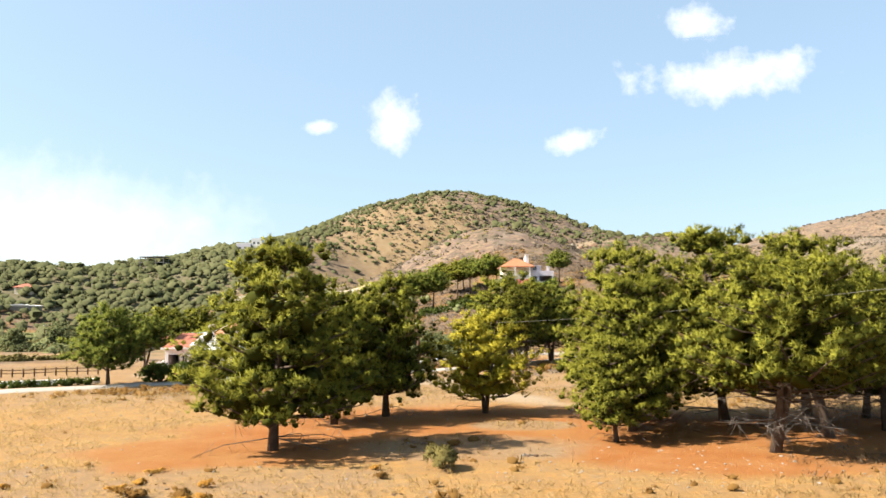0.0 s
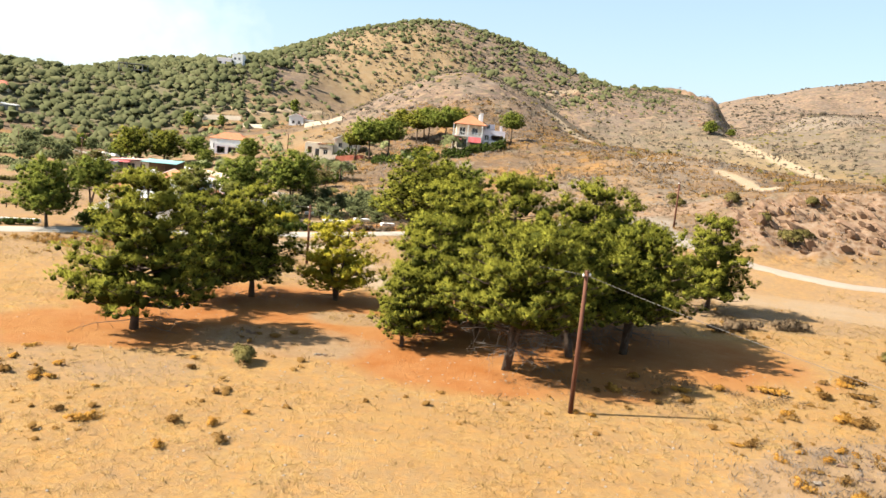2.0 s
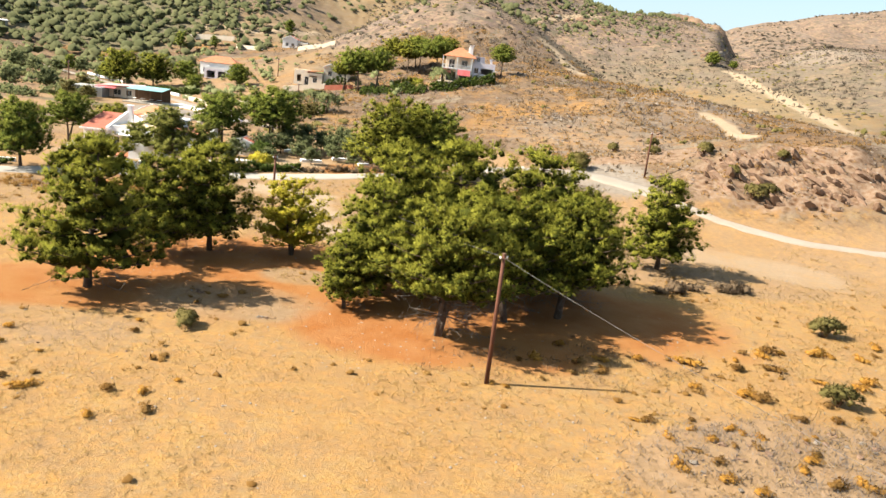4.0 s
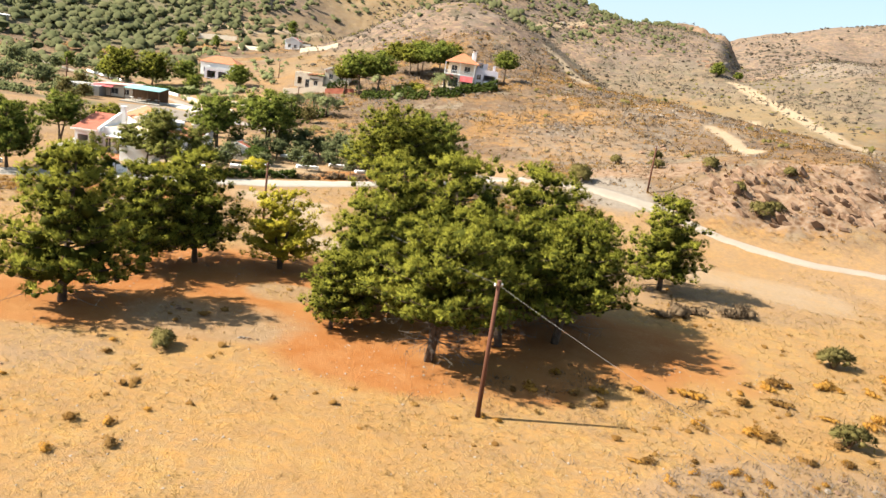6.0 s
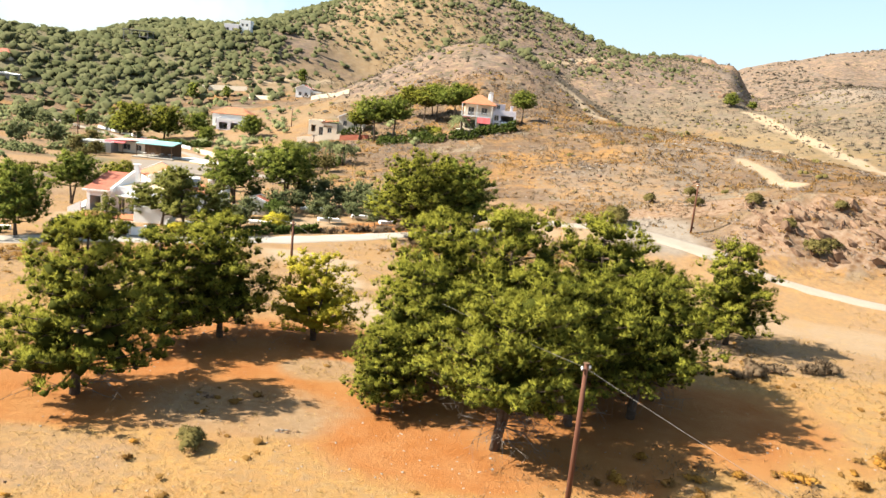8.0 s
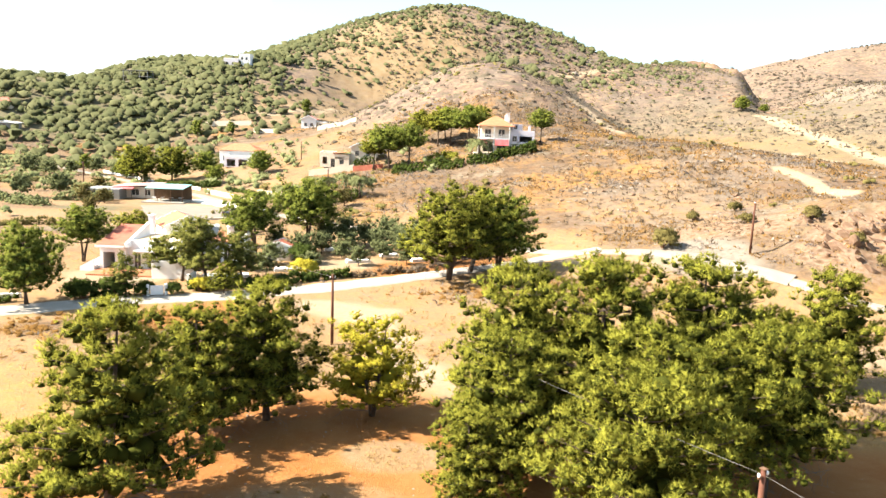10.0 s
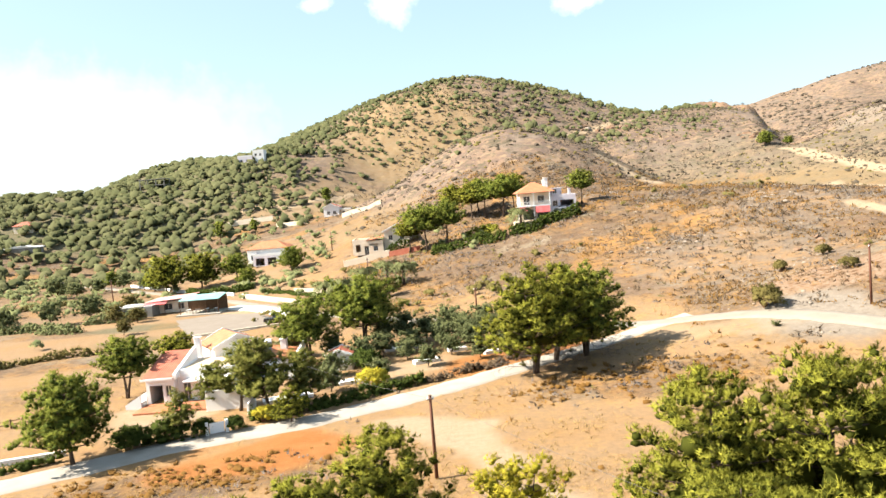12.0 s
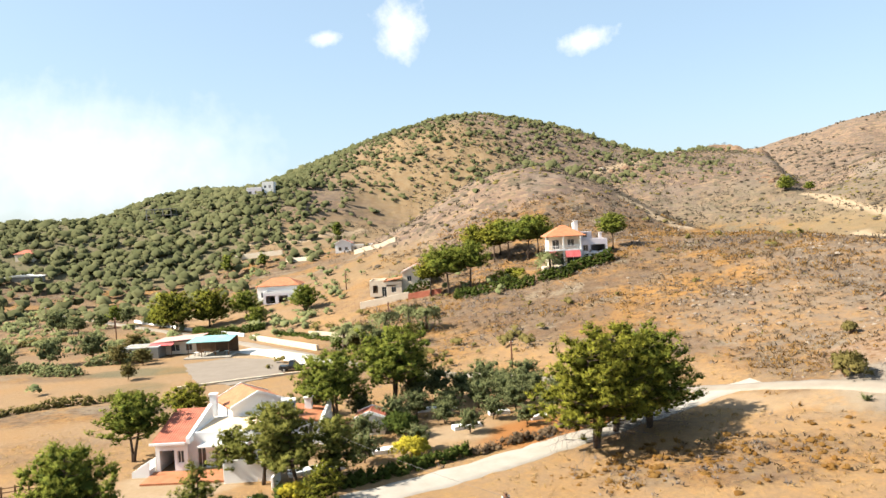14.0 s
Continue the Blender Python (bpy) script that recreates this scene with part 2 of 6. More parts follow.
M["tan"] = plain("tan_screed", (0.546, 0.414, 0.273), (0.616, 0.493, 0.343), 0.8, 9.0, 0.9, 0.2, 0.01)
M["tile"] = tiled("orange_clay_tiles", (0.316, 0.102, 0.0433), (0.376, 0.168, 0.0818), 0.26)
M["tile_red"] = tiled("red_clay_tiles", (0.265, 0.0661, 0.0382), (0.336, 0.121, 0.071), 0.26)
M["glass"] = plain("dark_glazing", (0.025, 0.03, 0.035), (0.05, 0.055, 0.06), 1.0, 6.0, 0.08, 0.0, 0.0, 0.0, 0.6)
M["frame"] = plain("painted_timber", (0.55, 0.52, 0.48), (0.68, 0.65, 0.61), 3.0, 20.0, 0.6)
M["red_cloth"] = plain("red_awning_cloth", (0.34, 0.0607, 0.0607), (0.437, 0.121, 0.121), 1.0, 12.0, 0.85)
M["pink_sheet"] = plain("faded_red_sheeting", (0.454, 0.219, 0.186), (0.535, 0.308, 0.267), 0.7, 8.0, 0.7)
M["teal"] = plain("faded_teal_sheeting", (0.13, 0.292, 0.275), (0.243, 0.381, 0.373), 0.5, 6.0, 0.6)
M["steel"] = plain("painted_steel", (0.45, 0.45, 0.44), (0.58, 0.58, 0.57), 2.0, 20.0, 0.5)
M["timber"] = plain("brown_timber", (0.0915, 0.0458, 0.0228), (0.137, 0.0766, 0.0407), 2.0, 20.0, 0.8)
M["stonework"] = plain("rubble_stone", (0.405, 0.334, 0.246), (0.546, 0.466, 0.352), 1.6, 7.0, 0.95, 0.7, 0.08)
M["rock"] = plain("rust_rock", (0.121, 0.0713, 0.0454), (0.243, 0.162, 0.109), 0.8, 5.0, 0.95, 0.8, 0.12, 0.0, 0.05)
M["grey_rock"] = plain("grey_rock", (0.17, 0.139, 0.109), (0.251, 0.212, 0.17), 0.8, 5.0, 0.95, 0.8, 0.1, 0.0, 0.05)
M["car_paint"] = plain("black_car_paint", (0.012, 0.012, 0.014), (0.02, 0.02, 0.022), 1.0, 6.0, 0.18, 0.0, 0.0, 0.0, 0.6)
M["tyre"] = plain("tyre_rubber", (0.02, 0.02, 0.02), (0.035, 0.035, 0.035), 3.0, 30.0, 0.9)
M["rim"] = plain("alloy", (0.55, 0.55, 0.56), (0.65, 0.65, 0.66), 3.0, 30.0, 0.3, 0.0, 0.0, 0.9)
M["compacted"] = plain("compacted_gravel", (0.188, 0.157, 0.125), (0.152, 0.125, 0.0972), 0.35, 5.0, 0.95, 0.3, 0.03)
M["concrete_grey"] = plain("raw_concrete", (0.183, 0.173, 0.157), (0.234, 0.224, 0.203), 0.6, 6.0, 0.95, 0.3, 0.02)

# ---------------------------------------------------------------- lie of the land
# centre x, y, half lengths, turn, height
HILLS = [
    (-13.0, 636.6, 252.7, 403.5, 54.7, 99.0),
    (199.9, 663.0, 78.8, 191.1, -4.0, 30.1),
    (81.8, 223.0, 109.3, 248.0, 27.0, 12.9),
    (74.8, 111.9, 78.5, 31.4, 11.5, 5.7),
    (-131.3, 439.0, 323.4, 138.0, 37.6, 32.8),
    (-421.9, 477.3, 287.7, 331.1, 4.5, 45.8),
    (29.1, 340.8, 79.9, 123.3, 3.8, 35.0),
    (-42.5, 324.3, 90.0, 327.6, 33.1, 14.7),
    (666.7, 986.5, 510.6, 785.4, 48.1, 140.6),
    (336.2, 730.4, 197.1, 277.5, 0.6, 47.1),
    (-296.7, 921.5, 292.6, 291.8, 0.0, 76.2),
    (271.2, 392.6, 206.1, 283.4, -8.4, 42.8),
    (22.3, 195.1, 36.0, 21.6, -0.0, 1.6),
]


def lattice(ix, iy, seed):
    h = (ix * 374761393 + iy * 668265263 + seed * 974634217) & 0xFFFFFFFF
    h = ((h ^ (h >> 13)) * 1274126177) & 0xFFFFFFFF
    return ((h ^ (h >> 16)) & 0xFFFF) / 65535.0


def vnoise(x, y, seed=0):
    """Smooth value noise, 0 to 1."""
    x, y = np.asarray(x, float), np.asarray(y, float)
    ix, iy = np.floor(x).astype(np.int64), np.floor(y).astype(np.int64)
    fx, fy = x - ix, y - iy
    fx, fy = fx * fx * (3 - 2 * fx), fy * fy * (3 - 2 * fy)
    a, b = lattice(ix, iy, seed), lattice(ix + 1, iy, seed)
    c, d = lattice(ix, iy + 1, seed), lattice(ix + 1, iy + 1, seed)
    return (a * (1 - fx) + b * fx) * (1 - fy) + (c * (1 - fx) + d * fx) * fy


def fractal(x, y, seed=0, octaves=4):
    return sum(vnoise(x * 2**k, y * 2**k, seed + k) * 0.5 ** (k + 1) for k in range(octaves)) / (1 - 0.5**octaves)


def smooth(v, lo, hi):
    q = np.clip((np.asarray(v, float) - lo) / (hi - lo), 0, 1)
    return q * q * (3 - 2 * q)


def oval(x, y, cx, cy, rx, ry, turn=0.0, soft=0.35):
    """1 inside an ellipse, falling to 0 outside."""
    c, s = math.cos(radians(turn)), math.sin(radians(turn))
    u, v = (x - cx) * c + (y - cy) * s, -(x - cx) * s + (y - cy) * c
    return 1 - smooth(np.sqrt((u / rx) ** 2 + (v / ry) ** 2), 1 - soft, 1 + soft)


def base_z(x, y):
    x, y = np.asarray(x, float), np.asarray(y, float)
    z = np.zeros_like(x)
    for cx, cy, rx, ry, turn, a in HILLS:
        c, s = math.cos(radians(turn)), math.sin(radians(turn))
        u, v = (x - cx) * c + (y - cy) * s, -(x - cx) * s + (y - cy) * c
        d = np.sqrt((u / rx) ** 2 + (v / ry) ** 2 + 0.0001)
        q = np.clip(1 - d, 0, 1)
        z = z + a * q * q * (1 + 2 * d)
    return z


def ground_z(x, y):
    x, y = np.asarray(x, float), np.asarray(y, float)
    z = base_z(x, y)
    up = smooth(z, 3, 14)
    z = z + up * ((fractal(x / 38, y / 38, 3) - 0.5) * 4.0 + (fractal(x / 9, y / 9, 9) - 0.5) * 1.9 + (fractal(x / 3.4, y / 3.4, 14) - 0.5) * 0.5)
    crag = oval(x, y, 70, 101, 19, 11, 5)
    ridge = 1 - np.abs(2 * fractal(x / 7 + y / 16, y / 6 - x / 14, 21) - 1)
    z = z + crag * (ridge - 0.6) * 3.0
    z = z + 0.7 * oval(x, y, 38, 24, 9, 5, 10, 0.6) * (0.5 + fractal(x / 2.5, y / 2.5, 33))
    far_crag = oval(x, y, 240, 600, 60, 70)
    z = z + far_crag * (1 - np.abs(2 * fractal(x / 40, y / 40, 5) - 1) - 0.6) * 22
    far = smooth(y, 290, 380)
    fold = 1 - np.abs(2 * fractal(x / 70 + y / 260, y / 150 - x / 300, 61, 3) - 1)
    z = z + far * smooth(z, 10, 40) * (fold - 0.62) * (3.0 + 14.0 * smooth(x, 170, 300))
    run = np.clip((y - 380) / 260, 0, 1)
    off = x - (170 + 88 * run**1.25)
    z = z - 13.0 * smooth(y, 375, 430) * (1 - smooth(y, 600, 680)) * np.where(off < 0, 1 - smooth(-off, 0, 16), 1 - smooth(off, 0, 60))
    return z + (fractal(x / 6, y / 6, 30) - 0.5) * 0.16


def gz(x, y):
    return float(ground_z(np.array([x]), np.array([y]))[0])


# ---------------------------------------------------------------- building blocks
def link(mesh, name, mat, parent=None, label="", smooth_on=False):
    if mat is not None and not mesh.materials:
        mesh.materials.append(mat)
    if smooth_on:
        mesh.polygons.foreach_set("use_smooth", [True] * len(mesh.polygons))
    ob = new(name, mesh)
    if parent is not None:
        ob.parent = parent
    if label:
        ob["label"] = label
    return ob


def part(name, bm, mat, parent=None, label="", smooth_on=False):
    """Links a bmesh as one mesh object under a thing or a part."""
    mesh = bpy.data.meshes.new(name)
    bm.to_mesh(mesh)
    bm.free()
    return link(mesh, name, mat, parent, label, smooth_on)


def thing(name, m, label, category, group="", kind=""):
    ob = new(name)
    ob.empty_display_size = 0.3
    ob.matrix_world = m
    return tagged(ob, label, category, group, kind)


def raw(name, verts, tris):
    """A mesh of triangles out of arrays."""
    mesh = bpy.data.meshes.new(name)
    verts, tris = np.ascontiguousarray(verts, np.float32), np.ascontiguousarray(tris, np.int32)
    n = len(tris)
    mesh.vertices.add(len(verts))
    mesh.vertices.foreach_set("co", verts.ravel())
    mesh.loops.add(3 * n)
    mesh.loops.foreach_set("vertex_index", tris.ravel())
    mesh.polygons.add(n)
    mesh.polygons.foreach_set("loop_start", np.arange(0, 3 * n, 3, dtype=np.int32))
    mesh.polygons.foreach_set("loop_total", np.full(n, 3, np.int32))
    mesh.polygons.foreach_set("use_smooth", np.ones(n, bool))
    mesh.update(calc_edges=True)
    return mesh


def box(bm, x0, x1, y0, y1, z0, z1, m=None):
    vs = [bm.verts.new((x, y, z)) for z in (z0, z1) for x, y in ((x0, y0), (x1, y0), (x1, y1), (x0, y1))]
    if m is not None:
        for v in vs:
            v.co = m @ v.co
    for f in ((3, 2, 1, 0), (4, 5, 6, 7), (0, 1, 5, 4), (1, 2, 6, 5), (2, 3, 7, 6), (3, 0, 4, 7)):
        bm.faces.new([vs[i] for i in f])
    return vs


def boxes(*list_of):
    bm = bmesh.new()
    for b in list_of:
        box(bm, *b)
    return bm


def soften(bm, size=0.02):
    bmesh.ops.bevel(bm, geom=bm.edges[:], offset=size, segments=1, affect="EDGES")
    return bm


def tube(bm, path, radii, sides=8):
    """A tapered round limb along a path."""
    rings = []
    for i, p in enumerate(path):
        a = Vector(path[max(i - 1, 0)])
        b = Vector(path[min(i + 1, len(path) - 1)])
        way = (b - a).normalized()
        q = way.to_track_quat("Z", "X").to_matrix()
        ring = []
        for k in range(sides):
            ang = 2 * math.pi * k / sides
            ring.append(bm.verts.new(Vector(p) + q @ Vector((math.cos(ang), math.sin(ang), 0)) * radii[i]))
        rings.append(ring)
    for r0, r1 in zip(rings, rings[1:]):
        for k in range(sides):
            bm.faces.new((r0[k], r0[(k + 1) % sides], r1[(k + 1) % sides], r1[k]))
    bm.faces.new(list(reversed(rings[0])))
    bm.faces.new(rings[-1])
    return bm


def unit(v):
    return v / np.maximum(np.linalg.norm(v, axis=-1, keepdims=True), 1e-6)


def blade_arrays(rng, centre, out, length, width, count, spread=0.9, inner=0.25, soft_normal=None, round_off=0.5):
    """Tufts: at every centre a bundle of narrow leaves that point along out and away from it, shaded along soft_normal."""
    n = len(centre)
    c = np.repeat(centre, count, axis=0)
    o = np.repeat(out, count, axis=0)
    ln = np.repeat(length, count) * rng.uniform(0.7, 1.2, n * count)
    wd = np.repeat(width, count) * rng.uniform(0.7, 1.3, n * count)
    way = unit(o * 0.8 + rng.normal(0, spread, (n * count, 3)))
    side = unit(np.cross(way, rng.normal(0, 1, (n * count, 3))))
    foot = c + way * (ln * inner)[:, None]
    tip = foot + way * ln[:, None]
    v = np.empty((n * count, 3, 3))
    v[:, 0] = foot - side * wd[:, None] * 0.5
    v[:, 1] = foot + side * wd[:, None] * 0.5
    v[:, 2] = tip
    soft = out if soft_normal is None else soft_normal
    nn = unit(np.repeat(soft, count, axis=0) + way * round_off)
    turned = np.einsum("ij,ij->i", np.cross(v[:, 1] - v[:, 0], v[:, 2] - v[:, 0]), nn) < 0
    v[turned, 0], v[turned, 1] = v[turned, 1].copy(), v[turned, 0].copy()
    verts = v.reshape(-1, 3)
    return verts, np.arange(len(verts)).reshape(-1, 3), np.repeat(nn, 3, axis=0)


def ico(cuts):
    bm = bmesh.new()
    bmesh.ops.create_icosphere(bm, subdivisions=cuts, radius=1.0)
    bm.verts.ensure_lookup_table()
    v = np.array([tuple(q.co) for q in bm.verts])
    f = np.array([[q.index for q in g.verts] for g in bm.faces])
    bm.free()
    return v, f


ICO = ico(1)


def lump_arrays(rng, centre, radius, squash=0.85, rough=0.28, soft_normal=None, lean=0.5):
    """Dense lumps of foliage with uneven outlines, one at every centre."""
    v, f = ICO
    n, k = len(centre), len(v)
    turn = rng.uniform(0, 6.28, n)
    c, s = np.cos(turn)[:, None], np.sin(turn)[:, None]
    d = np.stack([v[None, :, 0] * c - v[None, :, 1] * s, v[None, :, 0] * s + v[None, :, 1] * c, np.repeat(v[None, :, 2], n, 0)], 2)
    nn = d if soft_normal is None else unit(d + soft_normal[:, None, :] * lean)
    r = radius[:, None, None] * (1 + rng.normal(0, rough, (n, k, 1)))
    verts = centre[:, None, :] + d * r * np.array([1, 1, squash])
    tris = f[None] + (np.arange(n) * k)[:, None, None]
    return verts.reshape(-1, 3), tris.reshape(-1, 3), nn.reshape(-1, 3)


def foliage(name, *sets):
    """Joins sets of leaves and lumps in one mesh, shaded by their soft normals."""
    verts = np.concatenate([s[0] for s in sets])
    base = np.cumsum([0] + [len(s[0]) for s in sets])[:-1]
    tris = np.concatenate([s[1] + b for s, b in zip(sets, base)])
    mesh = raw(name, verts, tris)
    # marks the lumps whose colour carries painted crown shade
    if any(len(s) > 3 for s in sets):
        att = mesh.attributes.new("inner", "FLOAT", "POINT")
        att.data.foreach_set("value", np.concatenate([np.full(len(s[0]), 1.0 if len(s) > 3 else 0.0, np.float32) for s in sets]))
    mesh.normals_split_custom_set_from_vertices(unit(np.concatenate([s[2] for s in sets])).tolist())
    return mesh


def blades(name, rng, *args):
    return foliage(name, blade_arrays(rng, *args))


def sphere_points(rng, n):
    return unit(rng.normal(0, 1, (n, 3)))


# ---------------------------------------------------------------- trees
def pine_meshes(seed, height, radius, bare, boughs, tufts=10, per=9, leaf=0.30, flat=0.75, top=0.42, lean=0.04, stems=1, dead=0, needle=0.15, puff=0.46, tiers=0):
    """Trunk with limbs; each limb forks into branchlets that end in rounded puffs of needles, with gaps between. bare: height of the lowest limb; top: how pointed."""
    rng = np.random.default_rng(seed)
    bm, db = bmesh.new(), bmesh.new()
    tips, outs, sizes = [], [], []
    r0 = 0.024 * height
    for s in range(stems):
        ang = rng.uniform(0, 6.28)
        tilt = lean if stems == 1 else rng.uniform(0.10, 0.24)
        ph = height * (1.0 if s == 0 else rng.uniform(0.78, 0.95))
        steps = 7
        path = []
        for k in range(steps + 1):
            u = k / steps
            wob = 0.014 * height
            path.append(Vector((math.cos(ang) * tilt * ph * u + wob * math.sin(3 * u + seed), math.sin(ang) * tilt * ph * u + wob * math.cos(2.3 * u + seed), ph * 0.93 * u - 0.15 * (k == 0))))
        tube(bm, path, [r0 * (1.25 if k == 0 else 1.0 - 0.86 * k / steps) for k in range(steps + 1)], 8)
        nb = boughs // stems
        bulge = [rng.uniform(0.80, 1.12) for _ in range(7)]
        for b in range(nb):
            u = (b + rng.uniform(0.1, 0.9)) / nb
            if tiers:
                u = min(0.99, max(0.0, (math.floor(u * tiers) + 0.5 + rng.normal(0, 0.13)) / tiers))
            az = b * 2.39996 + rng.uniform(-0.4, 0.4) + s
            sector = bulge[int(az / 0.8976) % 7]
            env = radius * ((1 - u) ** top) * (0.80 + 0.20 * min(1, u * 5)) * rng.uniform(0.72, 1.05) * sector + 0.3
            z_end = bare + (height * 0.95 - bare) * u**0.95 * rng.uniform(0.96, 1.04)
            kf = min(0.97, max(0.16, (z_end - env * 0.28) / (ph * 0.93)))
            i = min(int(kf * steps), steps - 1)
            st = path[i].lerp(path[i + 1], kf * steps - i)
            axis = path[min(steps, i + 1)]
            end = Vector((axis.x * 0.7 + math.cos(az) * env, axis.y * 0.7 + math.sin(az) * env, z_end))
            midp = st.lerp(end, 0.5) + Vector((0, 0, -0.07 * env))
            rr = r0 * 0.34 * (1 - 0.6 * u)
            tube(bm, [st, midp, end], [rr, rr * 0.7, rr * 0.25], 5)
            side = Vector((-math.sin(az), math.cos(az), 0))
            forks = max(3, int(2.0 + env * 0.62 / puff))
            for p in range(forks):
                f = 0.36 + 0.66 * (p + rng.uniform(0.1, 0.9)) / forks
                root = st.lerp(midp, f * 2) if f < 0.5 else midp.lerp(end, min(1.0, f * 2 - 1))
                q = root + side * ((-1) ** p * rng.uniform(0.15, 0.42) * env * (1.12 - f)) + Vector((0, 0, rng.uniform(0.05, 0.4)))
                if f > 0.85:
                    q = q + Vector((math.cos(az), math.sin(az), 0.2)) * rng.uniform(0.0, 0.45)
                tube(bm, [root, q], [rr * 0.3, rr * 0.12], 3)
                for e in range(2 if rng.uniform() < 0.45 else 1):
                    tips.append(q + Vector(rng.normal(0, 0.55 * puff, 3)) * e)
                    sizes.append(puff * rng.uniform(0.66, 1.28))
                    outs.append(Vector((math.cos(az) * 0.6, math.sin(az) * 0.6, 0.5 + 0.6 * u)).normalized())
        for b in range(dead):
            az, zz = rng.uniform(0, 6.28), rng.uniform(0.2, 0.95) * bare + 0.4
            k = min(steps - 1, int(zz / (ph * 0.93) * steps))
            st = path[k].lerp(path[k + 1], 0.5)
            ln = rng.uniform(0.35, 0.75) * radius
            m1 = st + Vector((math.cos(az) * ln * 0.6, math.sin(az) * ln * 0.6, rng.uniform(-0.4, 0.3)))
            m2 = st + Vector((math.cos(az + 0.2) * ln, math.sin(az + 0.2) * ln, rng.uniform(-0.9, 0.2)))
            tube(db, [st, m1, m2], [r0 * 0.12, r0 * 0.07, r0 * 0.025], 4)
            for q in range(10):
                f0 = st.lerp(m1, rng.uniform(0.4, 1.0)) if q < 3 else m1.lerp(m2, rng.uniform(0, 1))
                tube(db, [f0, f0 + Vector(rng.normal(0, 0.16 * ln, 3)) + Vector((0, 0, -0.12 * ln))], [r0 * 0.04, r0 * 0.015], 3)
    trunk = bpy.data.meshes.new("trunk")
    bm.to_mesh(trunk)
    bm.free()
    trunk.polygons.foreach_set("use_smooth", [True] * len(trunk.polygons))
    tips, sizes, outs = np.array(tips), np.array(sizes), np.array(outs)
    tips[:, 2] = np.maximum(tips[:, 2], 0.6)
    n = len(tips)
    d = sphere_points(rng, n * tufts)
    d[:, 2] = np.where(d[:, 2] < -0.35, -d[:, 2], d[:, 2])
    sz = np.repeat(sizes, tufts)[:, None]
    centre = np.repeat(tips, tufts, axis=0) + d * sz * np.array([1, 1, flat]) * rng.uniform(0.25, 0.95, (n * tufts, 1))
    centre[:, 2] = np.maximum(centre[:, 2], 0.35)
    o = unit(d * 0.9 + np.repeat(outs, tufts, axis=0) * 0.35 + np.array([0, 0, 0.30]))
    soft = unit(d * 0.85 + np.repeat(outs, tufts, axis=0) * 0.45)
    size = leaf * rng.uniform(0.7, 1.3, len(centre))
    # lumps added deep in the crown to block sun and deepen its shade
    sun_block = tips[::2] * np.array([0.45, 0.45, 1.0]) - np.array([0, 0, 0.12 * height])
    far_out = np.hypot(tips[::2, 0], tips[::2, 1]) > 0.42 * radius
    sun_block = sun_block[(sun_block[:, 2] > bare * 0.9 + 0.4) & far_out]
    # both sets of lumps ending in (1,) are coloured with the painted inner shade
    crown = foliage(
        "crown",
        lump_arrays(rng, sun_block, np.full(len(sun_block), puff * 0.95) * rng.uniform(0.8, 1.2, len(sun_block)), flat, 0.25) + (1,),
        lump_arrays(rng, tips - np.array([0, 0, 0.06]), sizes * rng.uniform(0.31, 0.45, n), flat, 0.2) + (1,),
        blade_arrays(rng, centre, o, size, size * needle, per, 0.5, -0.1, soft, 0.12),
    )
    if not dead:
        db.free()
        return trunk, crown
    twigs = bpy.data.meshes.new("dead_twig")
    db.to_mesh(twigs)
    db.free()
    return trunk, crown, twigs


def plant(name, meshes, x, y, turn, scale, leaf, label, category="tree", group="", bark="bark", tall=1.0, sink=0.0):
    root = thing(name, pose(x, y, gz(x, y) - sink, 0, 0, turn) @ Matrix.Diagonal((scale, scale, scale * tall, 1)), label, category, group)
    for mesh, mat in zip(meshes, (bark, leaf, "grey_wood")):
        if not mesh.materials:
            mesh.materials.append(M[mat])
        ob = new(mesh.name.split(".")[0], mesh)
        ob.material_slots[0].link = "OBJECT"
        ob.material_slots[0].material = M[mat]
        ob.parent = root
    return root


def shrub_meshes(seed, radius, height, count, leaf=0.22, per=10, stem=True):
    """A low bush: short stems from one base and twigs over a lumpy dome."""
    rng = np.random.default_rng(seed)
    bm = bmesh.new()
    for k in range(6):
        a = k * 1.05 + rng.uniform(0, 0.5)
        e = Vector((math.cos(a) * radius * 0.5, math.sin(a) * radius * 0.5, height * rng.uniform(0.45, 0.7)))
        tube(bm, [(0, 0, -0.05), e * 0.5 + Vector((0, 0, 0.05)), e], [0.045 * radius + 0.01, 0.03 * radius + 0.008, 0.006], 4)
    trunk = bpy.data.meshes.new("stems")
    bm.to_mesh(trunk)
    bm.free()
    lumps = 7
    lc = np.stack([rng.normal(0, 0.42 * radius, lumps), rng.normal(0, 0.42 * radius, lumps), rng.uniform(0.3, 0.62, lumps) * height], 1)
    d = sphere_points(rng, count)
    d[:, 2] = np.abs(d[:, 2]) * 1.0 - 0.25
    c = lc[rng.integers(0, lumps, count)] + d * np.array([0.5 * radius, 0.5 * radius, 0.42 * height]) * rng.uniform(0.5, 1.05, (count, 1))
    c[:, 2] = np.maximum(c[:, 2], 0.03)
    o = unit(d + np.array([0, 0, 0.3]))
    soft = unit(o + unit(c - np.array([0, 0, height * 0.2])) * 0.6)
    few = rng.integers(0, count, count // 7)
    crown = foliage("foliage", lump_arrays(rng, c[few], np.full(len(few), 0.13 * radius + 0.04), 0.7, 0.3, soft[few], 0.5), blade_arrays(rng, c, o, np.full(count, leaf), np.full(count, leaf * 0.3), per, 0.6, 0.3, soft))
    return trunk, crown


